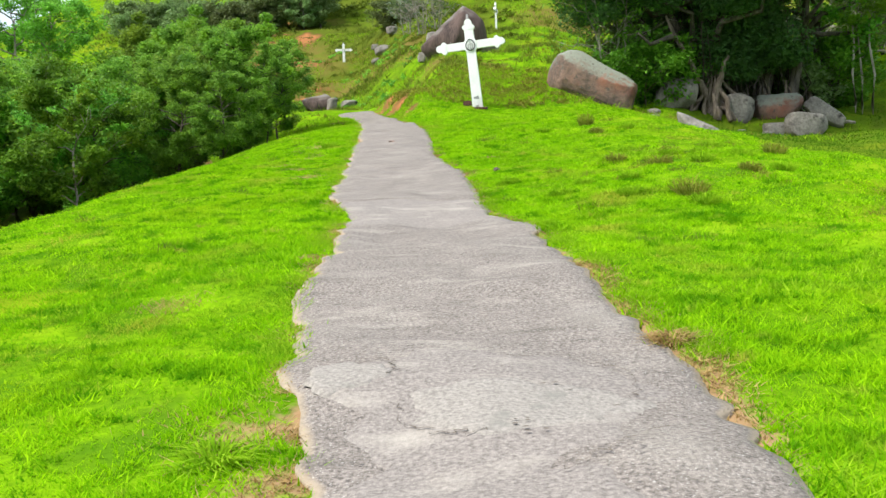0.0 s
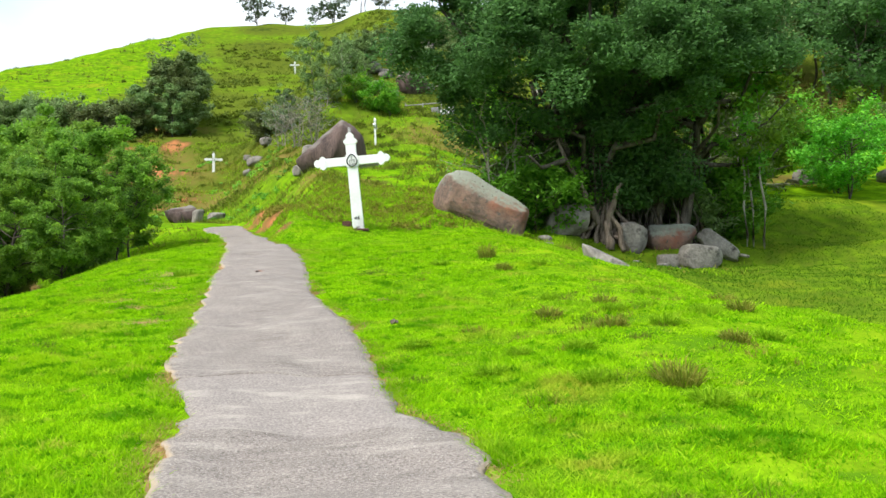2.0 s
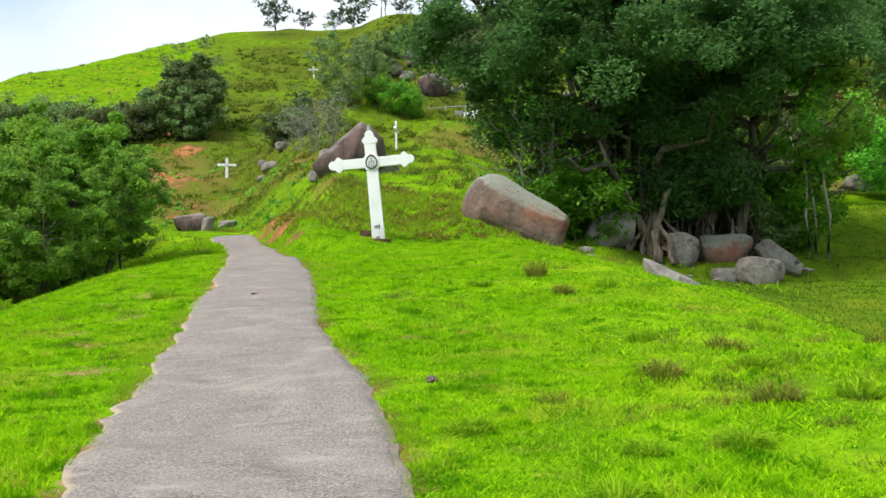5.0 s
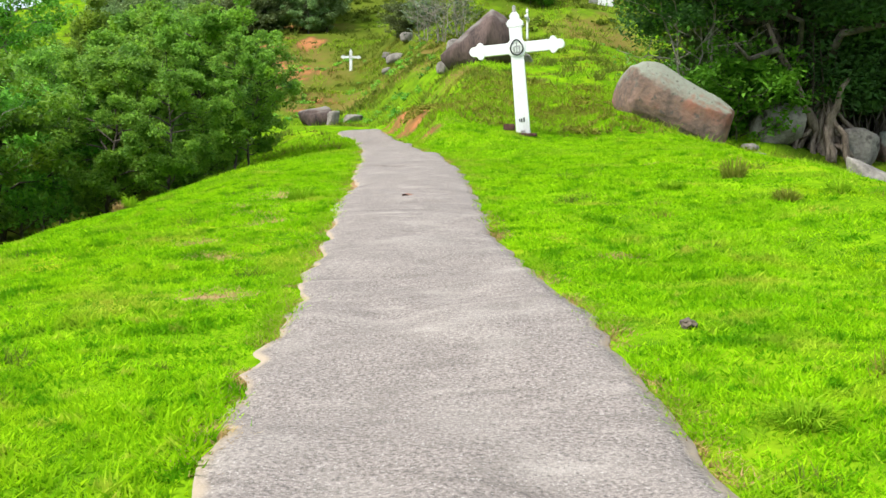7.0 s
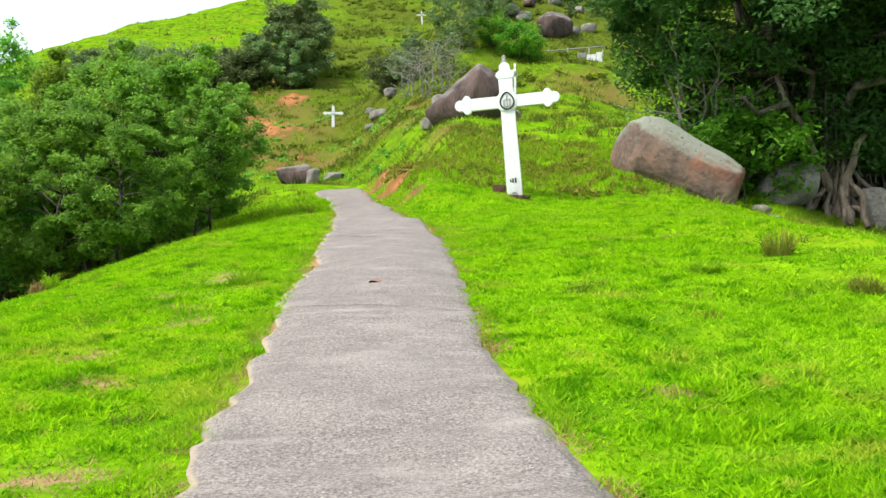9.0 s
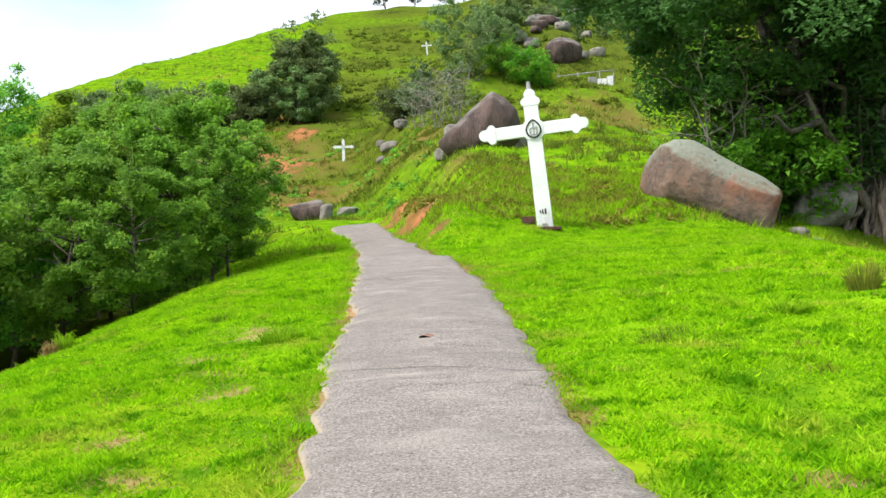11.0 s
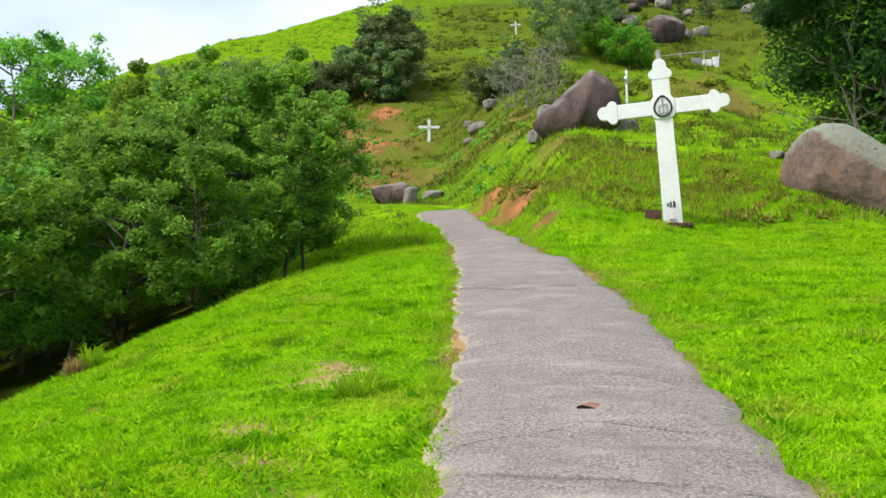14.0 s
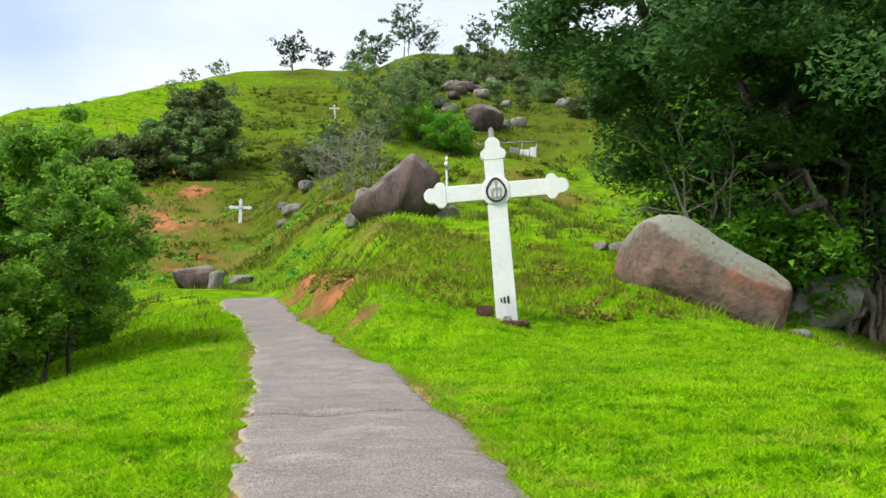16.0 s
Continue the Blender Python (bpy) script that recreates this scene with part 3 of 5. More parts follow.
def slab(path, s0, s1, mat, lift=0.034, ragged=0.066, label="", columns=22, seed=0):
    length = np.hypot(*(np.array(path_point(s1, 0.5)) - np.array(path_point(s0, 0.5))))
    n = max(int(length / 0.06), 6)
    s, f = np.meshgrid(np.linspace(s0, s1, n), np.linspace(0, 1, columns), indexing="ij")
    rim = np.maximum(np.abs(f - 0.5) * 2 - 0.55, 0) / 0.45
    x, y = path_point(s, f)
    wob = 0.5 * vnoise(x * 0 + f.round() * 50 + seed, y, 0.55, 7) + 0.8 * vnoise(f.round() * 50 + x * 0, y, 0.16, 8) + 1.5 * vnoise(f.round() * 30 + x * 0, y, 2.3, 8) + 0.8 * np.maximum(vnoise(f.round() * 70 + x * 0, y, 0.8, 9), 0.2) - 0.45
    x = x + np.sign(f - 0.5) * rim ** 2 * ragged * wob
    endrim = np.maximum(1 - np.minimum(np.abs(s - s0), np.abs(s - s1)) / (0.10 * (s1 - s0) + 1e-6), 0)
    y = y + endrim * 0.05 * vnoise(x, y * 0 + s0, 0.35, 11)
    z = height(x, y) + lift - 0.022 * rim ** 4 + 0.006 * vnoise(x, y, 0.5, 12) + (0.0018 + 0.0035 * sstep(22, 27, y)) * np.abs(np.sin(y * 6.1 + 2.2 * vnoise(x, y, 0.9, 13) + 1.5 * vnoise(x, y, 3.0, 14))) * (y > 8)
    top = np.stack([x, y, z], 2)
    v = list(top.reshape(-1, 3))
    faces = [(i * columns + j, i * columns + j + 1, (i + 1) * columns + j + 1, (i + 1) * columns + j) for i in range(n - 1) for j in range(columns - 1)]
    ring = [j for j in range(columns)] + [i * columns + columns - 1 for i in range(1, n)] + [(n - 1) * columns + j for j in range(columns - 2, -1, -1)] + [i * columns for i in range(n - 2, 0, -1)]
    base = len(v)
    v += [v[k] - np.array([0, 0, 0.09]) for k in ring]
    m = len(ring)
    faces += [(ring[k], base + k, base + (k + 1) % m, ring[(k + 1) % m]) for k in range(m)]
    me = mesh_from("concrete_slab", v, faces, (mat,), True)
    edge = np.concatenate([np.clip(rim.ravel() ** 5, 0, 1), np.ones(m)])
    attribute(me, "edge", edge)
    return child("concrete_slab", me, path, label)


path = thing("path", (0, 0, 0), "worn grey concrete footpath with ragged edges", "path", kind="structure")
for k, (s0, s1) in enumerate(((0, 4.06), (6.0, 10.9), (10.92, 13.4), (13.42, 15.98), (16.0, 20.0))):
    slab(path, s0, s1, M_CONC, seed=k * 3.1)
slab(path, 4.02, 6.05, M_CONC_PALE, 0.028, label="pale smooth repaired slab", seed=2)


def repair(path, cx, cy, rx, ry, mat, lift, seed, label):
    """A low trowelled patch with a crumbling rim."""
    v, f = [], []
    rings, n = 9, 48
    for r in range(rings + 1):
        for a in range(n):
            t = 2 * math.pi * a / n
            q = r / rings * (1 + 0.10 * math.sin(3 * t + seed) + 0.07 * math.sin(7 * t + 2 * seed) + 0.05 * math.sin(13 * t))
            x, y = cx + rx * q * math.cos(t), cy + ry * q * math.sin(t)
            v.append((x, y, hz(x, y) + lift - (0.02 if r == rings else 0) + 0.004 * float(vnoise(x, y, 0.3, 21))))
    for r in range(rings):
        for a in range(n):
            f.append((r * n + a, (r + 1) * n + a, (r + 1) * n + (a + 1) % n, r * n + (a + 1) % n))
    return child("repair_patch", mesh_from("repair_patch", v, f, (mat,), True), path, label)


repair(path, 0.42, 5.12, 0.64, 0.72, M_CONC_PALE, 0.041, 0.4, "wide smooth concrete repair")
repair(path, 0.34, 4.1, 0.50, 0.62, M_CONC_PALE, 0.0395, 2.0, "smooth concrete repair")
repair(path, 0.52, 5.04, 0.46, 0.27, M_PATCH, 0.046, 0.9, "pale oval concrete repair")
repair(path, -0.17, 5.40, 0.18, 0.17, M_PATCH, 0.046, 1.3, "pale round concrete repair")


def crack(path, pts, width):
    rng = np.random.default_rng(int(abs(pts[0][0]) * 1000 + pts[0][1] * 10))
    v, f = [], []
    line = []
    for a, b in zip(pts[:-1], pts[1:]):
        for i in range(9):
            t = i / 9
            line.append((a[0] + (b[0] - a[0]) * t + rng.normal(0, 0.012), a[1] + (b[1] - a[1]) * t + rng.normal(0, 0.012)))
    for i, (x, y) in enumerate(line):
        w = width * rng.uniform(0.15, 0.8)
        v += [(x - w * 0.3, y - w, hz(x, y) + 0.0500), (x + w * 0.3, y + w, hz(x, y) + 0.0500)]
        if i:
            f.append((2 * i - 2, 2 * i, 2 * i + 1, 2 * i - 1))
    child("crack", mesh_from("crack", v, f, (M_CRACK,)), path)


crack(path, ((0.05, 5.12), (0.10, 4.92), (0.26, 4.79), (0.40, 4.77)), 0.006)
crack(path, ((-0.18, 5.62), (-0.02, 5.58), (0.03, 5.45), (0.0, 5.36)), 0.006)
crack(path, ((0.86, 5.62), (1.0, 5.45), (0.98, 5.20), (0.84, 5.0)), 0.006)
crack(path, ((0.62, 4.40), (0.78, 4.52), (1.0, 4.72)), 0.005)
crack(path, ((-1.85, 20.6), (-1.2, 20.9), (-0.45, 20.65)), 0.009)
crack(path, ((-1.95, 22.0), (-1.4, 22.1), (-0.5, 21.8)), 0.006)
crack(path, ((-1.7, 19.2), (-1.3, 19.55), (-0.7, 19.6), (-0.35, 19.5)), 0.008)
crack(path, ((-2.35, 26.3), (-1.6, 26.5), (-0.7, 26.0)), 0.007)
crack(path, ((-2.75, 30.2), (-2.0, 30.3), (-1.0, 30.0)), 0.007)


def pits(path, cx, cy, n, seed):
    rng = np.random.default_rng(seed)
    for k in range(n):
        x, y = cx + rng.normal(0, 0.045), cy + rng.normal(0, 0.03)
        r = rng.uniform(0.005, 0.012)
        ring = [(x + r * math.cos(a) * rng.uniform(0.8, 1.3), y + r * math.sin(a) * 0.7, hz(x, y) + 0.0515) for a in np.linspace(0, 2 * math.pi, 10)[:-1]]
        child("pit", mesh_from("pit", ring + [(x, y, hz(x, y) + 0.0505)], [(i, (i + 1) % 9, 9) for i in range(9)], (M_CRACK,)), path)


pits(path, 0.50, 4.83, 8, 3)
pits(path, 0.65, 5.24, 3, 4)


# ---- crosses ----
def cut_outline(points, thick, bevel=0.012):
    bm = bmesh.new()
    face = bm.faces.new([bm.verts.new((x, -thick / 2, z)) for x, z in points])
    ext = bmesh.ops.extrude_face_region(bm, geom=[face])
    bmesh.ops.translate(bm, vec=(0, thick, 0), verts=[g for g in ext["geom"] if isinstance(g, bmesh.types.BMVert)])
    bmesh.ops.recalc_face_normals(bm, faces=bm.faces)
    if bevel:
        bmesh.ops.bevel(bm, geom=[e for e in bm.edges], offset=bevel, segments=2, profile=0.6, affect="EDGES", clamp_overlap=True)
    return bm


def box_points(x0, x1, z0, z1):
    return [(x0, z0), (x1, z0), (x1, z1), (x0, z1)]


def trefoil(way, at, r):
    """Outline of a budded arm end: two side lobes and one end lobe, pointing along way."""
    pts = []
    u = Vector(way)
    s = Vector((-u.y, u.x))
    for centre, radius, a0, a1 in ((-s * 0.74 + u * 0.05, 0.52, -185, -35), (u * 0.98, 0.74, -108, 108), (s * 0.74 + u * 0.05, 0.52, 35, 185)):
        for k in range(15):
            a = radians(a0 + (a1 - a0) * k / 14)
            p = Vector(at) + (centre + (u * math.cos(a) + s * math.sin(a)) * radius) * r
            pts.append((p.x, p.y))
    return pts


def wayside_cross(name, m, size, label, fine=True):
    """A budded white cross, 2.9 m tall at size 1, its foot at the origin, facing -y."""
    ob = thing(name, m @ Matrix.Diagonal((size, size, size, 1)), label, "cross", "white crosses along the hillside path")
    t, zc = 0.16, 1.98
    shaft = part("shaft", cut_outline([(-0.165, -0.3), (0.165, -0.3), (0.145, zc), (0.145, 2.52), (-0.145, 2.52), (-0.145, zc)], t), M_SHAFT, ob)
    attribute(shaft.data, "foot", [min(max(1 - v.co.z / zc, 0), 1) for v in shaft.data.vertices])
    part("arm", cut_outline(box_points(-0.80, -0.13, zc - 0.125, zc + 0.125), t - 0.006), M_WHITE, ob)
    part("arm", cut_outline(box_points(0.13, 0.80, zc - 0.125, zc + 0.125), t - 0.006), M_WHITE, ob)
    for way, at in (((-1, 0), (-0.83, zc)), ((1, 0), (0.83, zc)), ((0, 1), (0, 2.53))):
        part("bud", cut_outline(trefoil(way, at, 0.155), t + 0.012), M_WHITE, ob)
    boss = []
    for k in range(48):
        a = 2 * math.pi * k / 48
        r = 0.215 + 0.018 * math.cos(4 * a + math.pi)
        boss.append((r * math.cos(a), zc + r * math.sin(a)))
    part("boss", cut_outline(boss, t + 0.03), M_WHITE, ob)
    # pointed oval medallion with a dark rim
    v, f = [], []
    n, ringn = 40, 8
    for k in range(n):
        a = 2 * math.pi * k / n
        r = 0.150 + 0.045 * max(0, math.sin(a)) ** 7
        c = Vector((r * math.cos(a) * 0.94, -t / 2 - 0.026, zc - 0.01 + r * math.sin(a)))
        o = Vector((math.cos(a), 0, math.sin(a)))
        for j in range(ringn):
            b = 2 * math.pi * j / ringn
            v.append(c + (o * math.cos(b) + Vector((0, 1, 0)) * math.sin(b)) * 0.017)
    for k in range(n):
        for j in range(ringn):
            f.append((k * ringn + j, k * ringn + (j + 1) % ringn, ((k + 1) % n) * ringn + (j + 1) % ringn, ((k + 1) % n) * ringn + j))
    rim_mesh = mesh_from("medallion_rim", v, f, (M_BLACK,), True)
    if not fine:
        child("medallion_rim", rim_mesh, ob, "dark iron rim of the medallion")
    if fine:
        bm = cut_outline([(0.135 * math.cos(2 * math.pi * k / 32), zc - 0.01 + 0.14 * math.sin(2 * math.pi * k / 32)) for k in range(32)], 0.012, 0.003)
        bmesh.ops.translate(bm, vec=(0, -t / 2 - 0.021, 0), verts=bm.verts)
        med = part("medallion", bm, M_STAIN, ob, "pale relief disc")
        child("medallion_rim", rim_mesh, med, "dark iron rim of the medallion")
        for x0, x1, z0, z1 in ((-0.012, 0.014, -0.10, 0.13), (-0.085, -0.045, -0.09, 0.03), (0.045, 0.080, -0.10, 0.05), (-0.10, 0.10, -0.118, -0.098), (-0.055, 0.05, 0.02, 0.04)):
            bm = cut_outline(box_points(x0, x1, zc + z0, zc + z1), 0.018, 0.004)
            bmesh.ops.translate(bm, vec=(0, -t / 2 - 0.030, 0), verts=bm.verts)
            part("relief", bm, M_RELIEF, med, "grey relief shape")
        for x0, x1, z0, z1 in ((-0.075, -0.050, 0.30, 0.365), (-0.030, 0.000, 0.285, 0.375), (0.025, 0.060, 0.28, 0.385)):
            bm = cut_outline(box_points(x0, x1, z0, z1), 0.006, 0.001)
            bmesh.ops.translate(bm, vec=(0, -t / 2 - 0.006, 0), verts=bm.verts)
            part("numeral", bm, M_BLACK, ob, "black painted numeral stroke")
        bm = cut_outline(box_points(-0.05, 0.05, -0.05, 0.09), 0.05, 0.008)
        bmesh.ops.translate(bm, vec=(0, -t / 2 - 0.02, 0), verts=bm.verts)
        part("peg", bm, M_CEM, ob, "grey cement peg")
    fin = Tubes()
    fin.add([(0, 0, 2.76), (0, 0, 2.82), (0, 0, 2.83), (0, 0, 2.93), (0, 0, 2.96)], [0.055, 0.055, 0.040, 0.040, 0.012], 10)
    child("top_peg", fin.mesh("top_peg", M_CEM), ob, "grey cement peg")
    return ob


CX, CY = 0.69, 32.84
wayside_cross("wayside_cross", pose(CX, CY, 3.46, 1.5, -3.9, -6.5), 1.0, "tall leaning white cross with budded ends and dark medallion")
wayside_cross("wayside_cross", pose(-8.2, 71.0, hz(-8.2, 71.0) - 0.28, 0, 1.0, 6), 0.56, "small upright white cross below red soil", fine=False)
wayside_cross("wayside_cross", pose(-4.85, 123, hz(-4.85, 123), 0, -2, 10), 0.54, "small white cross high on the green slope", fine=False)
wayside_cross("wayside_cross", pose(2.42, 64.6, hz(2.42, 64.6), 0, 0, 80), 0.62, "white cross seen edge on beside the boulder", fine=False)

bm = bmesh.new()
bmesh.ops.create_cube(bm, size=1)
bmesh.ops.scale(bm, vec=(0.42, 0.28, 0.08), verts=bm.verts)
bmesh.ops.bevel(bm, geom=bm.edges[:], offset=0.02, segments=2, affect="EDGES")
bmesh.ops.subdivide_edges(bm, edges=bm.edges[:], cuts=3, use_grid_fill=True)
for v in bm.verts:
    v.co += Vector((noise.noise(v.co * 9), noise.noise(v.co * 9 + Vector((5, 0, 0))), 0.5 * noise.noise(v.co * 7))) * 0.035
me = bpy.data.meshes.new("footing")
bm.to_mesh(me)
bm.free()
me.materials.append(M_BRICK)
ob = tagged(new("footing", me), "dark scorched stone footing at the cross", "footing")
ob.matrix_world = pose(CX + 0.08, CY - 0.28, hz(CX, CY - 0.3) + 0.02, 3, 0, -6)
bm = bmesh.new()
bmesh.ops.create_cube(bm, size=1)
bmesh.ops.scale(bm, vec=(0.26, 0.2, 0.16), verts=bm.verts)
bmesh.ops.bevel(bm, geom=bm.edges[:], offset=0.02, segments=2, affect="EDGES")
me = bpy.data.meshes.new("stone_block")
bm.to_mesh(me)
bm.free()
me.materials.append(M_BRICK)
ob = tagged(new("stone_block", me), "dark brown stone block beside the cross", "stone")
ob.matrix_world = pose(CX - 0.33, CY + 0.05, hz(CX - 0.33, CY) + 0.09, 0, 0, -6)


# ---- rocks ----
def wedge(p):
    """A long block, high and round at one end, lower and cut off at the other."""
    k = (p.x + 1) / 2
    q = Vector((p.x, p.y * (1 - 0.15 * k), p.z))
    q.z *= (1.02 - 0.20 * k + 0.07 * math.exp(-((p.x + 0.62) / 0.34) ** 2)) if p.z > 0 else (0.86 - 0.22 * k)
    q.x = min(p.x, 0.92 - 0.09 * q.z)
    return q


def leaning(p):
    """A dome with its peak to one side and a low wing tapering to a lip on the other."""
    rise = float(np.interp(p.x, (-1, -0.75, -0.45, -0.1, 0.3, 0.6, 1.0), (0.10, 0.33, 0.50, 0.72, 1.02, 0.98, 0.85)))
    q = Vector((p.x, p.y * (0.72 + 0.28 * min(rise, 1)), p.z * rise if p.z > 0 else p.z * 0.5))
    q.z += 0.07 * p.x
    if p.y < 0:
        q.y -= 0.12 * math.exp(-((p.x - 0.05 - 0.25 * p.z) / 0.14) ** 2)
    return q


boulder("boulder", 4.72, 35.5, 3.2, 2.0, 1.75, M_ROCK, "large pinkish granite boulder with grey lichen top in grass", 2, -6, (0, 28), 0.27, 0.42, 0.09, wedge, detail=5, z=4.13, cuts=((0.985, -0.15, 0.10, 0.90), (0.05, -0.8, 0.62, 0.90), (0.10, 0.0, 1.0, 0.97), (-0.95, -0.3, -0.2, 0.93)))
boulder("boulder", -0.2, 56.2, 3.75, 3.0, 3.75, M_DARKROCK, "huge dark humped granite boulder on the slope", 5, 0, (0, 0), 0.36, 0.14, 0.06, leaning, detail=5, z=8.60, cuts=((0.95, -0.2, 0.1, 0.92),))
boulder("boulder", -1.8, 56.4, 0.95, 0.8, 0.6, M_GREYROCK, "grey boulder beside the dark humped rock", 6, 30)
boulder("boulder", 1.5, 56.2, 1.5, 1.1, 0.8, M_GREYROCK, "low grey boulder beside the dark humped rock", 7, 10)
boulder("boulder", -1.4, 60.5, 1.1, 1.0, 0.9, M_GREYROCK, "grey boulder behind the dark humped rock", 8, 80)
boulder("boulder", -8.1, 57.2, 1.6, 1.1, 1.1, M_DARKROCK, "dark low boulder with a pale face near the path", 9, 20, (0, -14), 0.25, 0.5, 0.2)
boulder("boulder", -7.35, 57.0, 0.55, 0.9, 1.0, M_GREYROCK, "pale grey rock leaning on the dark boulder", 10, 35, (0, 12), 0.25, 0.5, 0.2)
boulder("boulder", -6.5, 58.2, 1.0, 0.7, 0.5, M_GREYROCK, "flat grey rock beside the path", 11, 0)
boulder("boulder", 5.8, 45.7, 0.55, 0.5, 0.4, M_GREYROCK, "small grey rock in the grass slope", 12, 10)
boulder("boulder", 5.3, 45.9, 0.45, 0.4, 0.3, M_GREYROCK, "small pale rock in the grass slope", 13, 40)
boulder("boulder", 5.6, 75.2, 2.3, 2.0, 1.9, M_DARKROCK, "round dark boulder high on the slope", 14, 0, (0, 0), 0.2, 0.1)
for k, (x, y, s) in enumerate(((4.2, 74.4, 1.1), (3.1, 76.5, 1.4), (1.9, 78.0, 1.3), (6.9, 76.5, 1.5), (8.2, 78.5, 1.6), (3.9, 80, 1.7), (6.5, 84, 1.8), (4.8, 88, 1.6), (8.4, 92, 2.0))):
    s *= 0.68
    boulder("boulder", x, y, s, s * 0.8, s * 0.7, M_GREYROCK, "weathered boulder in the rocky slope", 20 + k, 37 * k, group="rocks on the upper slope", detail=3)
for k, (x, y, s) in enumerate(((-5.2, 68.5, 0.9), (-4.6, 70.2, 0.8), (-5.6, 67.0, 0.6), (-3.9, 71.5, 0.9), (-5.9, 70.5, 0.5))):
    boulder("boulder", x, y, s * 1.3, s, s * 0.8, M_GREYROCK, "pale grey rock near the small cross", 30 + k, 50 * k, group="rocks near the small cross", detail=3)
# under the great tree
for k, (x, y, sx, sy, sz, turn, m, lab) in enumerate((
        (8.05, 38.0, 1.75, 1.2, 1.4, -8, M_GREYROCK, "rounded grey boulder among banyan roots"), (6.95, 36.6, 0.6, 0.45, 0.36, 20, M_GREYROCK, "small mossy rock beside the large boulder"),
        (10.25, 37.8, 1.15, 0.8, 1.35, 0, M_GREYROCK, "upright grey boulder among banyan roots"), (11.8, 38.3, 1.9, 1.1, 1.25, -10, M_ROCK, "brown boulder under the banyan"),
        (11.15, 36.6, 0.88, 0.6, 0.72, 0, M_GREYROCK, "small pale boulder under the banyan"), (12.15, 36.4, 1.5, 0.9, 1.15, 15, M_GREYROCK, "pale grey boulder under the banyan"),
        (13.15, 37.2, 1.75, 0.7, 0.75, -15, M_GREYROCK, "tilted pale boulder beside slender trunks"), (9.9, 36.2, 0.4, 0.35, 0.22, 10, M_GREYROCK, "flat stone in shaded grass"),
        (10.7, 35.9, 0.45, 0.35, 0.22, 50, M_GREYROCK, "flat stone in shaded grass"), (11.2, 35.8, 0.3, 0.25, 0.18, 50, M_GREYROCK, "flat stone in shaded grass"),
        (6.55, 34.6, 0.5, 0.3, 0.14, 5, M_GREYROCK, "flat pale stone in the grass"))):
    boulder("boulder", x, y, 0.9 * sx, sy, 0.88 * sz, m, lab, 40 + k, turn, (0, 34 if k == 6 else 0), -0.15 if k == 6 else 0.2, 0.4, 0.18, group="boulders under the banyan")
boulder("boulder", 5.95, 25.5, 1.35, 0.5, 0.34, M_GREYROCK, "long pale rock slab lying in the grass", 60, -6, (0, 30), 0.25, 0.6, 0.16, z=2.22)
for k, (x, y, s) in enumerate(((23, 56, 1.3), (25, 54, 1.5), (27.5, 57, 1.8), (21.5, 60, 1.0), (30, 54, 1.6), (24, 63, 1.2))):
    boulder("boulder", x, y, s * 1.4, s, s * 0.7, M_GREYROCK, "grey rock on the shaded slope", 70 + k, 33 * k, group="rocks on the shaded slope", detail=3)
for k in range(26):
    rng = np.random.default_rng(500 + k)
    x, y = rng.uniform(12, 44), rng.uniform(52, 100)
    s = rng.uniform(0.5, 1.3)
    boulder("boulder", x, y, s * 1.3, s, s * 0.7, M_GREYROCK, "grey rock scattered on the slope", 80 + k, 33 * k, group="scattered slope rocks", detail=2)

# low white wall and rail by the round rock
wall = thing("low_wall", (7.4, 72.6, hz(7.4, 72.6)), "low white wall with a grey rail on the slope", "wall")
for x0, x1, h in ((-0.7, -0.2, 0.40), (-0.15, 0.4, 0.28), (0.45, 0.8, 0.42)):
    bm = cut_outline(box_points(x0, x1, -0.6, h), 0.25, 0.03)
    part("wall_block", bm, M_CEM if x0 < -0.5 else M_STAIN, wall)
rail = Tubes()
rail.add([(-2.6, 0, 0.55), (-0.5, 0.1, 0.72), (0.9, 0, 0.78)], [0.04] * 3, 6)
child("rail", rail.mesh("rail", M_CEM), wall, "grey rail")
for x in (-2.5, -1.3, 0.0, 0.85):
    post = Tubes()
    post.add([(x, 0.05, -0.9), (x, 0.05, 0.76)], [0.04, 0.035], 6)
    child("post", post.mesh("post", M_CEM), wall)


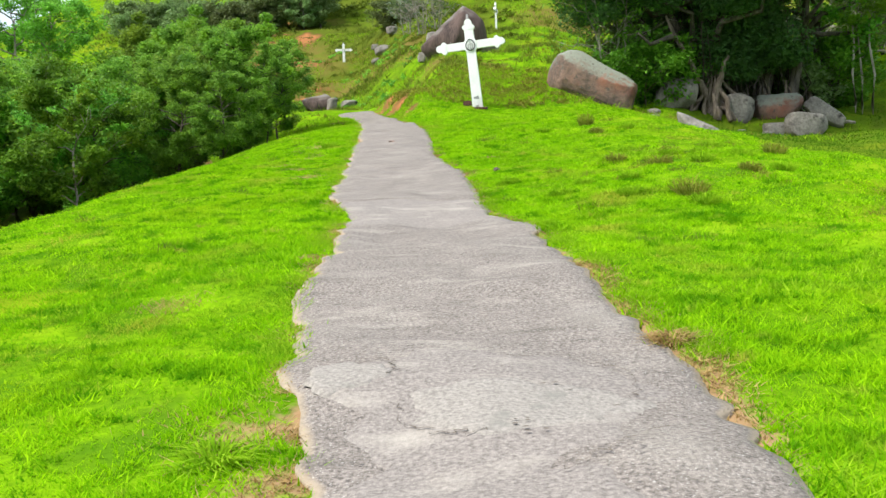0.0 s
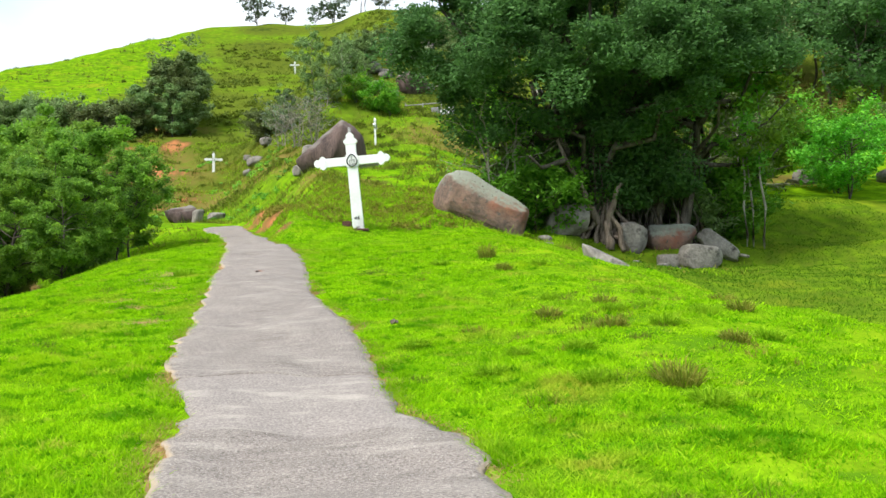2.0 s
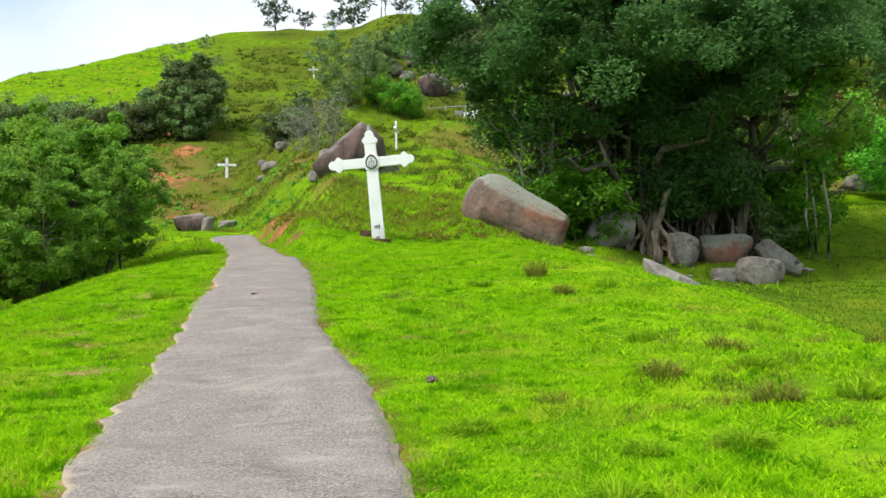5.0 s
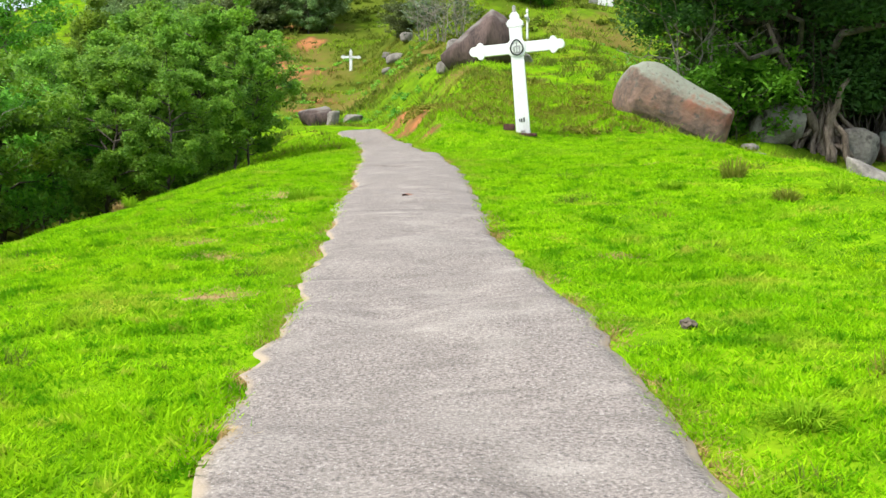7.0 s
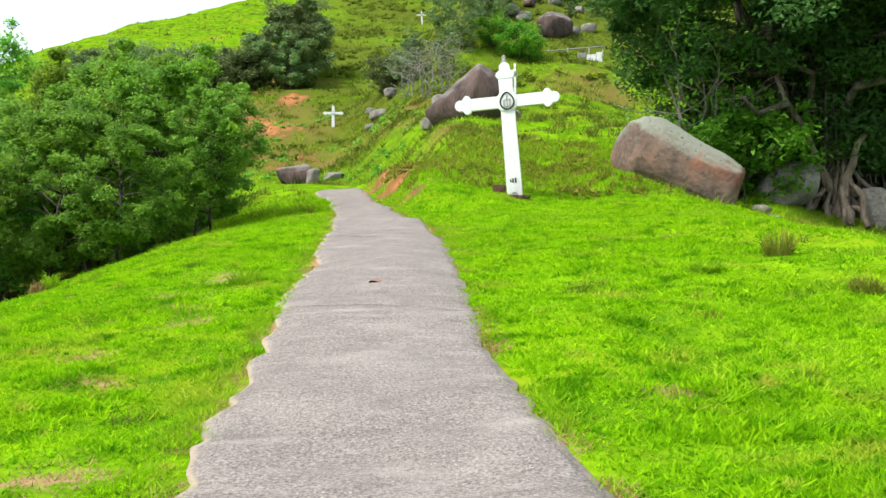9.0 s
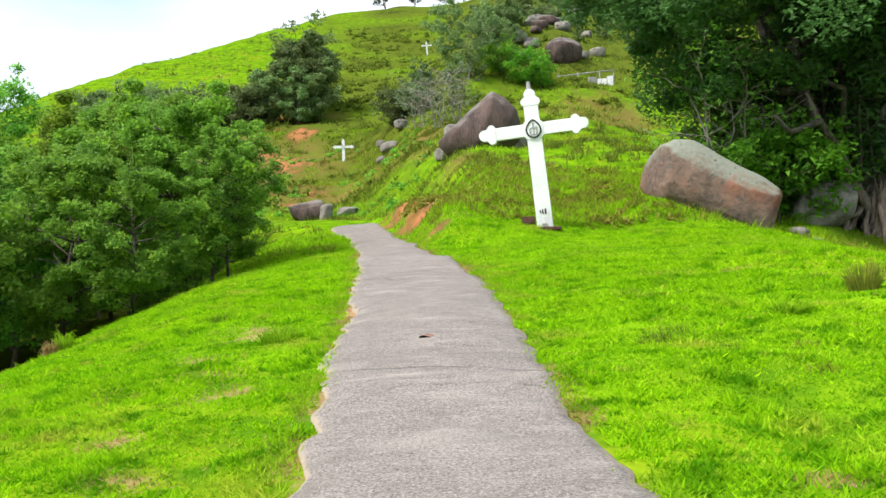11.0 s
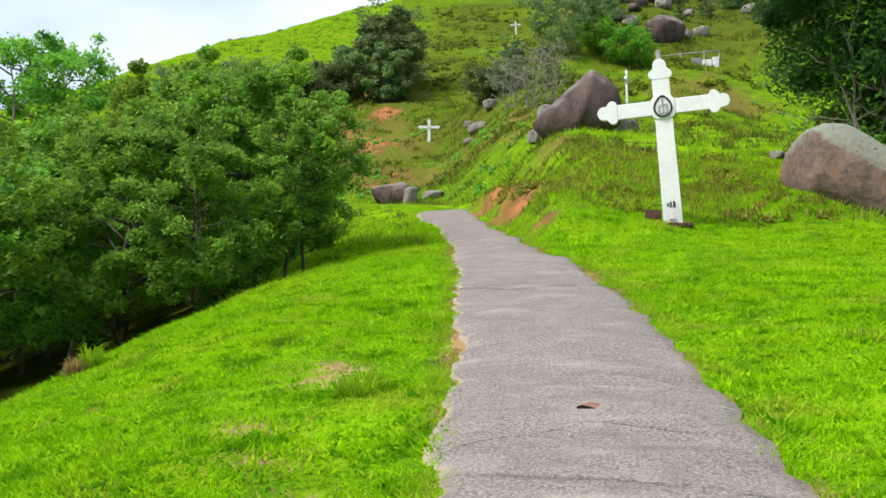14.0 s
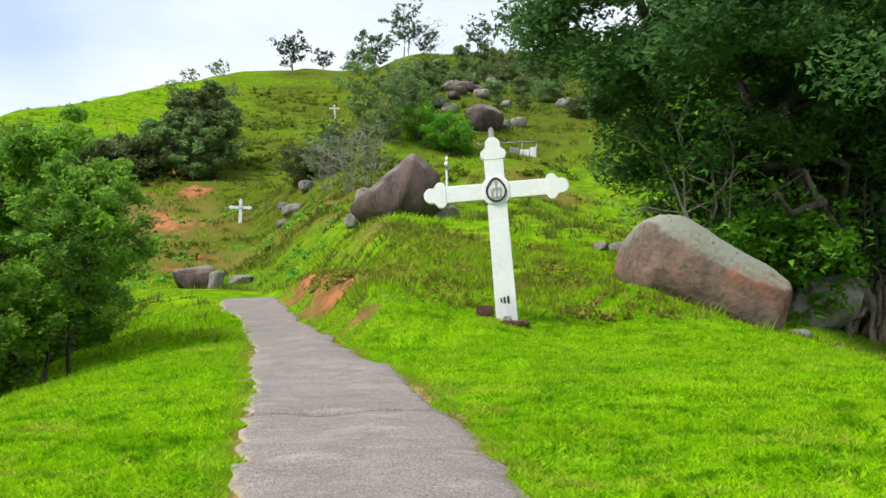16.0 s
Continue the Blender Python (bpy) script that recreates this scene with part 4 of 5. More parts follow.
# ---- the great tree ----
def great_tree():
    rng = np.random.default_rng(11)
    x0, y0 = 9.3, 38.4
    z0 = hz(x0, y0)
    ob = thing("banyan_tree", (x0, y0, z0), "great dark green banyan with many trunks and roots", "tree")
    ends = []
    feet = ((0, 0, 0.34), (0.9, 0.4, 0.30), (-0.7, 0.8, 0.26), (2.0, 0.6, 0.26), (2.9, 0.2, 0.20), (1.4, 1.6, 0.28), (-1.6, 1.3, 0.2), (3.8, 1.2, 0.16))
    for fx, fy, r in feet:
        t, limbs = Tubes(), []
        top = (fx * 1.5 + rng.normal(0, 0.5), fy * 1.4 + rng.normal(0, 0.4), rng.uniform(5.2, 7.5))
        line = bent(rng, (fx, fy, -0.4), top, 8, 0.02)
        t.add(line, [r * (1.35, 1.1, 1, 0.92, 0.85, 0.75, 0.65, 0.55, 0.45)[i] for i in range(9)], 9)
        for i in range(7):
            f = rng.uniform(0.35, 1.0)
            j = min(int(f * 8), 7)
            a = rng.uniform(0, 2 * math.pi)
            reach = rng.uniform(1.6, 4.2)
            tip = np.array([1.0 + math.cos(a) * reach * 1.25 + fx, math.sin(a) * reach * 0.9 + fy, min(line[j][2] + rng.uniform(0.4, 2.6), 9.0)])
            limb = bent(rng, line[j], tip, 5, 0.05)
            lt = Tubes()
            lt.add(limb, [r * (0.55 - 0.09 * q) for q in range(6)], 6)
            limbs.append(lt)
            ends += [limb[3], limb[4], limb[5]]
        trunk = child("trunk", t.mesh("trunk", M_BARK), ob, "grey fluted trunk")
        for lt in limbs:
            child("limb", lt.mesh("limb", M_BARK), trunk)
    for k in range(44):
        t = Tubes()
        fx, fy, r = feet[k % len(feet)] if k < 22 else (0.1 + 0.02 * (k - 33), -0.25, 0.3)
        a = rng.uniform(math.pi, 2 * math.pi) + rng.normal(0, 0.3)
        reach = rng.uniform(0.35, 0.8 if k < 22 else 1.15)
        foot = (fx + math.cos(a) * reach, fy + math.sin(a) * reach, -0.45)
        t.add(bent(rng, (fx + (0.12 if k < 22 else 0.02) * math.cos(a), fy + 0.12 * math.sin(a), rng.uniform(0.6, 1.5)), foot, 6, 0.03), [0.012, 0.045, 0.06, 0.075, 0.085, 0.095, 0.10], 6)
        child("root", t.mesh("root", M_ROOT), ob, "pale brown buttress root")
    # the two pale leaning stems at the front
    for a, b in (((0.1, -0.4, 0.1), (-1.6, -0.6, 3.4)), ((-0.05, -0.5, 0.0), (0.55, -0.9, 1.9))):
        t = Tubes()
        t.add(bent(rng, a, b, 5, 0.02), [0.17, 0.14, 0.12, 0.10, 0.08, 0.05], 7)
        child("stem", t.mesh("stem", M_ROOT), ob, "pale leaning stem")
    # thin hanging roots round the trunks
    for k in range(80):
        t = Tubes()
        fx, fy = rng.uniform(-0.9, 3.9), rng.uniform(-0.2, 1.6)
        t.add(bent(rng, (fx + rng.normal(0, 0.5), fy + rng.normal(0, 0.3), rng.uniform(2.2, 5.6)), (fx, fy, -0.35), 5, 0.03), [0.010, 0.016, 0.020, 0.022, 0.026, 0.034], 4)
        child("hanging_root", t.mesh("hanging_root", M_BARK), ob)
    # crown: flat sprays of leaves over a wide uneven dome, hanging lower at the sides, with loose sprays on top
    cl = []
    for k in range(190):
        a, q = rng.uniform(0, 2 * math.pi), math.sqrt(rng.random())
        ex, ey = 7.2 * q * math.cos(a), 4.6 * q * math.sin(a)
        top = 9.7 - 2.6 * q ** 2.6 + 0.9 * math.sin(ex * 1.1 + 0.6) * math.cos(ey * 0.9)
        cl.append((-0.3 + ex, ey, top - abs(rng.normal(0, 1.5))))
    for k in range(60):
        a = rng.uniform(0, 2 * math.pi)
        q = rng.uniform(0.6, 1.0)
        x = 0.4 + 6.2 * q * math.cos(a)
        cl.append((x, 4.4 * q * math.sin(a), rng.uniform(5.7 if x < -1 else 4.4, 6.8)))
    for k in range(30):
        cl.append((rng.uniform(-1.0, 4.2), rng.uniform(-0.9, 2.4), rng.uniform(2.6, 5.2)))
    for k in range(20):
        cl.append((rng.uniform(-5.2, -2.8), rng.uniform(-0.6, 2.0), rng.uniform(3.7, 5.6)))
    low = [(rng.uniform(-0.2, 3.1), rng.uniform(-0.9, 2.2), rng.uniform(1.25, 3.8)) for k in range(74)]
    cl = [c for c in cl + ends if -7.8 < c[0] < 6.8 and c[2] > max(3.6, 4.1 + 0.9 * (-c[0] - 4.2)) and (c[0] < 2.8 or c[2] > 5.2 + 0.3 * (c[0] - 2.8))]
    sprays = []
    for k in range(34):
        ex, ey = -6.2 + 12.6 * (k + rng.random()) / 34, rng.uniform(-2.6, 2.6)
        t = Tubes()
        tip = np.array([ex, ey, 10.4 - 0.030 * ex * ex + rng.uniform(-0.3, 0.9)])
        line = bent(rng, (ex * 0.75, ey * 0.7, 6.8), tip, 5, 0.03)
        t.add(line, [0.07, 0.06, 0.05, 0.04, 0.03, 0.015], 5)
        child("branch", t.mesh("branch", M_BARK), ob)
        for q in range(7):
            at = line[2 + q % 4] + (line[3 + q % 3] - line[2 + q % 4]) * rng.random()
            sprays.append(at + rng.normal(0, 0.42, 3) * np.array([1, 1, 0.5]))
        sprays.append(tip)
    pts = np.concatenate([clump_points(rng, cl + low, 0.82, 195000, 0.62), clump_points(rng, sprays, 0.40, 44000, 0.5)])
    child("crown", leaf_mesh("crown", pts, 0.088, M_LEAF_DARK, rng, 0.9), ob)


great_tree()


# ---- other trees and bushes ----
rnd = random.Random(5)
wood = [tree_meshes(21, 7.5, 5.0, 0.40, 0.12, 15, 19000, 0.095, 0.52, M_LEAF_MID, M_BARK),
        tree_meshes(22, 8.5, 4.6, 0.45, 0.10, 15, 19000, 0.092, 0.5, M_LEAF_MID, M_PALEBARK, 2),
        tree_meshes(23, 6.5, 5.2, 0.32, 0.09, 15, 19000, 0.095, 0.5, M_LEAF_MID, M_BARK, 2),
        tree_meshes(24, 6.0, 4.2, 0.38, 0.08, 14, 20000, 0.085, 0.48, M_LEAF_PALE, M_PALEBARK),
        tree_meshes(25, 6.4, 3.7, 0.22, 0.08, 26, 34000, 0.068, 0.36, M_LEAF_MID, M_BARK, 1, 0.02),
        tree_meshes(26, 6.4, 3.3, 0.26, 0.07, 24, 34000, 0.068, 0.34, M_LEAF_MID, M_BARK, 2, 0.03)]
wood_back = [tree_meshes(61, 7.5, 5.0, 0.40, 0.12, 9, 5500, 0.17, 0.62, M_LEAF_MID, M_BARK), tree_meshes(62, 8.5, 4.6, 0.45, 0.10, 6, 5500, 0.17, 0.6, M_LEAF_MID, M_BARK, 2),
             tree_meshes(63, 6.5, 5.2, 0.32, 0.09, 6, 5500, 0.17, 0.6, M_LEAF_MID, M_BARK, 2), tree_meshes(64, 6.0, 4.2, 0.38, 0.08, 9, 5500, 0.16, 0.58, M_LEAF_PALE, M_BARK)]
LW = ("dark green woodland tree in the gully", "tall green woodland tree with paired stems", "bushy dark woodland tree in the gully", "bright green young tree in the gully")
spots = []
for row in range(6):
    for k in range(12):
        y = 17 + k * 3.7 + rnd.uniform(-1.0, 1.0) + row * 0.6
        x = float(left_brow(y)) - 2.6 - row * 3.3 + rnd.uniform(-0.8, 0.8)
        if y > 58 or (row == 0 and y < 30) or (row == 1 and y < 25):
            continue
        spots.append((x, y, row))
heads = ((-7.45, 35.2, 6.96, 4), (-6.4, 33.6, 5.85, 5), (-7.1, 31.3, 5.05, 4), (-11.3, 43.0, 8.44, 4), (-9.3, 37.5, 6.9, 5), (-8.6, 31.8, 5.4, 4), (-13.6, 47.0, 8.9, 4))
spots = [p for p in spots if min(math.hypot(p[0] - h[0], p[1] - h[1]) for h in heads) > 1.7]
for k, (x, y, row) in enumerate(spots):
    kind = rnd.choice((0, 1, 2, 3, 0, 2, 3))
    crest = (3.5 if 35 < y < 47 else 2.8) + 0.176 * math.hypot(x + 1.4, y - 17) * rnd.uniform(0.64, 0.86)
    want = max(crest - hz(x, y), 3.2) * 0.92
    tall0 = (7.5, 8.5, 6.5, 6.0)[kind]
    s = want / tall0
    plant((wood if row < 3 else wood_back)[kind], "tree", x, y, LW[kind], "tree", "woodland in the gully", s, rnd.uniform(0, 6.28), 0.2, 1.0)

for k, (x, y, top, kind) in enumerate(heads):
    plant(wood[kind], "tree", x, y, ("", "", "", "", "upright bright green tree with a tapering crown", "upright pale-stemmed tree at the gully edge")[kind], "tree", "woodland in the gully", (top - hz(x, y)) / 5.5, k * 1.9, 0.15)

plant(wood[1], "tree", -23.7, 59.0, "lone dark tree beyond the woodland", "tree", size=(13.9 - hz(-23.7, 59.0)) / 8.2)

shrub = [tree_meshes(31, 2.4, 3.0, 0.05, 0.05, 14, 8000, 0.10, 0.42, M_LEAF_MID, M_BARK, 3),
         tree_meshes(32, 2.4, 2.8, 0.05, 0.05, 14, 8000, 0.10, 0.40, M_LEAF_BUSH, M_BARK, 3),
         tree_meshes(33, 3.0, 3.0, 0.05, 0.06, 14, 8000, 0.10, 0.42, M_LEAF_BLUE, M_BARK, 3)]
plant(shrub[1], "bush", 6.75, 38.1, "bright green leafy bush behind the boulder", "bush", size=1.0, turn=1.0)
plant(shrub[1], "bush", 7.7, 38.5, "bright green leafy bush behind the boulder", "bush", size=0.85, turn=2.0)
plant(shrub[1], "bush", 14.3, 40.2, "dense green bush beside slender trunks", "bush", size=1.12, turn=0.4)
plant(shrub[2], "bush", 13.4, 39.9, "dense dark green bush beside slender trunks", "bush", size=0.8, turn=2.4)
for k in range(7):
    y = 34 + k * 3.4
    plant(shrub[rnd.choice((0, 2))], "bush", float(left_brow(y)) - rnd.uniform(1.6, 2.6), y, "green undergrowth bush at the gully edge", "bush", "undergrowth at the gully", rnd.uniform(0.4, 0.65), rnd.uniform(0, 6))

for k, (x, y) in enumerate(((6.9, 41.2), (8.3, 41.8), (9.6, 41.2), (10.9, 42.0), (12.2, 41.3), (8.9, 43.0), (11.6, 43.4))):
    plant(shrub[2], "bush", x, y, "dark green bush in the shade behind the banyan", "bush", "bushes behind the banyan", 1.0 + 0.1 * (k % 3), k)

# slender trunks and the bare-stemmed sapling
slim = tree_meshes(41, 7.5, 2.6, 0.45, 0.055, 7, 1500, 0.12, 0.45, M_LEAF_MID, M_PALEBARK, 1, 0.02, 0.006)
for x, y, s in ((14.6, 38.3, 1.0), (15.0, 38.6, 0.92), (15.25, 38.2, 1.05)):
    plant(slim, "slender_tree", x, y, "slender pale-trunked tree in shaded grass", "tree", "slender trunks", s, x * 3)
sap = tree_meshes(42, 3.2, 2.2, 0.35, 0.035, 6, 1500, 0.05, 0.35, M_LEAF_MID, M_PALEBARK, 5, 0.10)
plant(sap, "sapling", 6.0, 38.6, "sapling with many bare pale stems", "tree", size=1.5, turn=0.5)

# the hillside
clump = [tree_meshes(51, 6.5, 4.6, 0.15, 0.12, 14, 9500, 0.155, 0.62, M_LEAF_BLUE, M_BARK), tree_meshes(52, 3.4, 4.2, 0.05, 0.08, 13, 7500, 0.145, 0.55, M_LEAF_BLUE, M_BARK, 3)]
for x, y, s in ((-11.9, 83.5, 0.92), (-13.0, 82, 0.80), (-11.2, 81.0, 0.60), (-14.4, 81, 0.6), (-12.3, 80, 0.5), (-12.6, 85, 0.85)):
    plant(clump[0], "tree", x, y, "dark green tree in the hillside thicket", "tree", "hillside thicket", s, x * 2)
for k in range(13):
    x = -15.5 - k * 0.95
    plant(clump[1], "bush", x, 79.6 + rnd.uniform(-1.2, 1.8) + 0.02 * (x + 15) ** 2 * 0.3, "dark green bush in the hillside hedge", "bush", "hillside hedge", rnd.uniform(0.66, 0.9), k * 1.7)
leafy = [tree_meshes(53, 6.5, 3.0, 0.20, 0.06, 14, 4200, 0.10, 0.42, M_LEAF_BLUE, M_PALEBARK), tree_meshes(54, 4.0, 4.0, 0.25, 0.06, 13, 6500, 0.11, 0.5, M_LEAF_PALE, M_BARK, 2)]
for x, y, s, m, lab in ((-1.5, 73, 0.85, leafy[0], "slim bright green tree on the slope"), (-4.7, 72, 0.55, clump[1], "green bush above the boulder"),
                        (0.6, 80, 0.42, clump[0], "dark green tree above the boulder"), (2.9, 71, 0.55, leafy[1], "spreading bright green young tree"), (3.7, 70.5, 0.45, leafy[1], "spreading bright green young tree"),
                        (1.4, 72, 0.5, leafy[1], "bright green young tree behind the boulder"), (-3.4, 70, 0.4, clump[1], "green bush above the boulder"),
                        (2.2, 80, 0.45, clump[0], "dark green tree among upper rocks")):
    plant(m, "tree", x, y, lab, "tree", "", s, x * 5)
for k, (x, y, s) in enumerate(((-0.6, 71, 0.66), (0.5, 74, 0.72), (1.3, 77, 0.6), (-1.5, 69, 0.42), (2.2, 75, 0.5))):
    plant(leafy[0], "tree", x, y, "slim airy light green tree above the humped boulder", "tree", "airy trees above the boulder", s, k * 2.1)
for k, (x, y, s) in enumerate(((-3.6, 73.5, 0.6), (1.9, 82, 0.75), (3.0, 84.5, 0.7), (5.2, 87.5, 0.55), (6.8, 90, 0.6), (7.6, 86, 0.45), (4.3, 91, 0.55), (8.8, 97, 0.6), (6.4, 96, 0.5), (10.6, 90, 0.6), (9.4, 84, 0.4), (11.8, 86, 0.55), (7.2, 80.5, 0.32), (12.5, 80, 0.5))):
    plant(clump[k % 2], "bush", x, y, "dark green bush among the upper rocks", "bush", "bushes among the upper rocks", s * (0.8 if k % 2 else 0.5), k * 1.3)
for k in range(20):
    rng = np.random.default_rng(700 + k)
    t = rng.random()
    x, y, s = 3.2 + 6.5 * t + rng.normal(0, 1.0), 76 + 24 * t + rng.normal(0, 1.5), rng.uniform(0.6, 1.5)
    boulder("boulder", x, y, s * 1.3, s, s * 0.7, M_GREYROCK if k % 3 else M_DARKROCK, "weathered boulder in the rocky slope", 700 + k, 41 * k, group="rocks on the upper slope", detail=3)
bare = tree_meshes(55, 3.6, 3.4, 0.15, 0.05, 9, 260, 0.12, 0.5, M_LEAF_GREY, M_PALEBARK, 4, 0.12)
for x, y, s in ((-2.3, 63.0, 0.9), (-1.3, 64.0, 0.85), (-3.2, 65.5, 0.8)):
    plant(bare, "bare_shrub", x, y, "leafless grey branching shrub above the boulder", "shrub", "bare shrubs", s, x * 3)
for k, (x, y, s) in enumerate(((9.5, 104, 1.0), (11, 100, 1.1), (8.0, 110, 0.8), (13, 108, 1.1), (15, 98, 1.2), (12, 92, 1.0), (17, 104, 1.2), (10.2, 96, 0.8), (19, 94, 1.2), (22, 100, 1.3), (16, 88, 1.0), (26, 96, 1.3))):
    plant(clump[k % 2], "tree", x, y, "dark green tree near the ridge", "tree", "ridge thicket", s * (0.65 if k % 2 else 0.5), x)
for k in range(9):
    x, y = rnd.uniform(24, 50), rnd.uniform(92, 125)
    plant(clump[0], "tree", x, y, "dark green tree on the far slope", "tree", "far slope trees", rnd.uniform(0.7, 1.1), k)
for k, (x, y, s) in enumerate(((18.6, 47.5, 0.95), (21.0, 51, 1.1), (17.2, 45.0, 0.8), (23.5, 48.5, 1.0), (19.8, 55, 1.05), (26, 53, 1.1), (16.0, 48, 0.9), (24, 58, 0.9), (28.5, 49, 1.0), (22.4, 45.5, 0.9))):
    plant(leafy[k % 2], "tree", x, y, "light green sparse tree on the shaded slope", "tree", "light green slope trees", s, x * 2.3)
for k, (x, y) in enumerate(((10.5, 47), (12.0, 49))):
    plant(wood[(0, 2)[k % 2]], "tree", x + 1.5, y, "dark green tree behind the banyan", "tree", "trees behind the banyan", 1.15, k)
for x, y, s in ((25.5, 64, 1.0), (29, 70, 1.1), (23.0, 72, 0.9), (33, 74, 1.2), (38, 84, 1.4), (44, 92, 1.5), (49, 96, 1.5), (41, 98, 1.5), (35, 90, 1.3), (54, 104, 1.6), (30, 84, 1.1)):
    plant(clump[0], "tree", x, y, "dark tree with a bare trunk on the slope", "tree", "dark slope trees", s, x, tall=1.15)
gum = tree_meshes(59, 9.0, 4.6, 0.42, 0.11, 16, 9000, 0.13, 0.6, M_LEAF_DARK, M_BARK, 2)
for x, y, s in ((33.2, 61.5, 1.25), (34.8, 63, 1.4), (37.5, 66, 1.5), (40.5, 70, 1.5), (34.5, 71, 1.2)):
    plant(gum, "tree", x, y, "tall dark tree with bare pale stems on the slope", "tree", "tall slope trees", s, x)
airy = tree_meshes(56, 6.2, 3.6, 0.55, 0.08, 9, 420, 0.26, 0.45, M_LEAF_GREY, M_BARK, 2, 0.05)
bushy = tree_meshes(57, 4.2, 4.0, 0.2, 0.08, 10, 600, 0.26, 0.5, M_LEAF_GREY, M_BARK, 2, 0.06)
nude = tree_meshes(58, 4.2, 3.0, 0.35, 0.06, 8, 40, 0.1, 0.4, M_LEAF_GREY, M_PALEBARK, 1, 0.05)
for x, s, m, lab in ((-10.0, 1.0, bushy, "small leafy tree on the ridge"), (-6.6, 0.6, bushy, "small leafy tree on the ridge"), (-0.5, 1.15, bushy, "small leafy tree on the ridge"), (-2.6, 0.6, bushy, "low leafy tree on the ridge"),
                     (3.7, 1.25, airy, "thin airy tree on the ridge"), (6.0, 0.85, airy, "thin airy tree on the ridge"), (6.9, 1.5, nude, "bare tree on the ridge"), (-24, 0.9, nude, "leafless tree on the ridge"), (13, 1.0, airy, "thin airy tree on the ridge"), (17, 1.1, airy, "thin airy tree on the ridge")):
    plant(m, "tree", x * 1.22, 163, lab, "tree", "ridge trees", s * 1.22, x)


# ---- grass ----
def blades(name, x, y, tall, wide, mat, label, seed, lean=0.55, lift=None):
    """Turf of single blades, one mesh."""
    rng = np.random.default_rng(seed)
    n = len(x)
    z = height(x, y) - 0.008 if lift is None else lift
    a = rng.uniform(0, 2 * math.pi, n)
    h = tall * rng.uniform(0.5, 1.3, n)
    w = wide * rng.uniform(0.6, 1.4, n)
    d = rng.uniform(0, 2 * math.pi, n)
    r = h * lean * rng.random(n) * 1.6
    v = np.empty((n, 3, 3))
    v[:, 0] = np.stack([x - np.cos(a) * w / 2, y - np.sin(a) * w / 2, z], 1)
    v[:, 1] = np.stack([x + np.cos(a) * w / 2, y + np.sin(a) * w / 2, z], 1)
    v[:, 2] = np.stack([x + np.cos(d) * r, y + np.sin(d) * r, z + h], 1)
    me = mesh_from(name, v.reshape(-1, 3), np.arange(3 * n).reshape(-1, 3), (mat,))
    return tagged(new(name, me), label, "grass", kind="stuff")


def scatter(seed, n, x0, x1, y0, y1, keep):
    rng = np.random.default_rng(seed)
    x, y = rng.uniform(x0, x1, n), rng.uniform(y0, y1, n)
    k = rng.random(n) < keep(x, y)
    return x[k], y[k]


def turf_cover(x, y):
    off = off_path(x, y)
    c = sstep(0.0, 0.13, off + 0.14 * vnoise(x, y, 0.25, 31)) * sstep(0.5, -0.5, (x - meadow_edge(y)) * (y < 40) + 0.4 * vnoise(x, y, 0.5, 92))
    for cx, cy, rx, ry in BARE:
        c = c * (1 - 0.85 * np.clip(blob(x, y, cx, cy, rx, ry) * 1.25, 0, 1))
    return c


def clumpy(x, y):
    return 0.34 + 0.66 * sstep(-0.40, 0.25, 0.8 * vnoise(x, y, 0.17, 33) + 0.5 * vnoise(x, y, 0.45, 34) + 0.3 * vnoise(x, y, 0.07, 35))


def near_keep(x, y):
    lat = np.abs(x - 0.2 + 0.09 * np.clip(y, 0, 30))
    return turf_cover(x, y) * clumpy(x, y) * np.clip(1.25 - 0.10 * lat, 0.25, 1) * np.clip(1.3 - 0.022 * y, 0.45, 1)


gx, gy = scatter(1, 780000, -8.5, 8.0, 2.2, 27, near_keep)
tall = 0.036 + 0.014 * vnoise(gx, gy, 1.3, 41) + 0.018 * vnoise(gx, gy, 0.4, 42) + 0.016 * vnoise(gx, gy, 0.14, 44)
blades("short_turf", gx, gy, np.clip(tall, 0.025, 0.1) * (0.55 + 0.6 * clumpy(gx, gy)), np.clip(0.006 + 0.0012 * gy, 0.010, 0.034), M_BLADE, "bright green short turf beside the path", 2, 1.2)
gx, gy = scatter(27, 460000, -3.6, 5.0, 2.2, 9.5, lambda x, y: turf_cover(x, y) * clumpy(x, y) * np.clip(1.35 - 0.09 * y, 0.4, 1))
tall = 0.030 + 0.010 * vnoise(gx, gy, 0.9, 46) + 0.012 * vnoise(gx, gy, 0.2, 47)
blades("short_turf", gx, gy, np.clip(tall, 0.02, 0.08) * (0.5 + 0.7 * clumpy(gx, gy)), 0.009, M_BLADE, "dense bright green turf at the start of the path", 28, 1.1)
gx, gy = scatter(33, 300000, -4.2, 4.2, 9.5, 17, lambda x, y: turf_cover(x, y) * clumpy(x, y) * sstep(2.6, 1.4, off_path(x, y)))
blades("short_turf", gx, gy, 0.034 + 0.012 * vnoise(gx, gy, 0.5, 49), 0.014, M_BLADE, "dense bright green turf beside the middle path", 34, 1.2)
gx, gy = scatter(29, 300000, -6.0, 2.5, 17, 26, lambda x, y: turf_cover(x, y) * clumpy(x, y))
blades("short_turf", gx, gy, 0.036 + 0.012 * vnoise(gx, gy, 0.5, 48), 0.016, M_BLADE, "dense bright green turf beside the upper path", 30, 1.3)
gx, gy = scatter(21, 260000, -7.5, 8.0, 25, 36, lambda x, y: turf_cover(x, y) * clumpy(x, y) * np.clip(1.1 - 1.5 * soil_at(x, y), 0, 1))
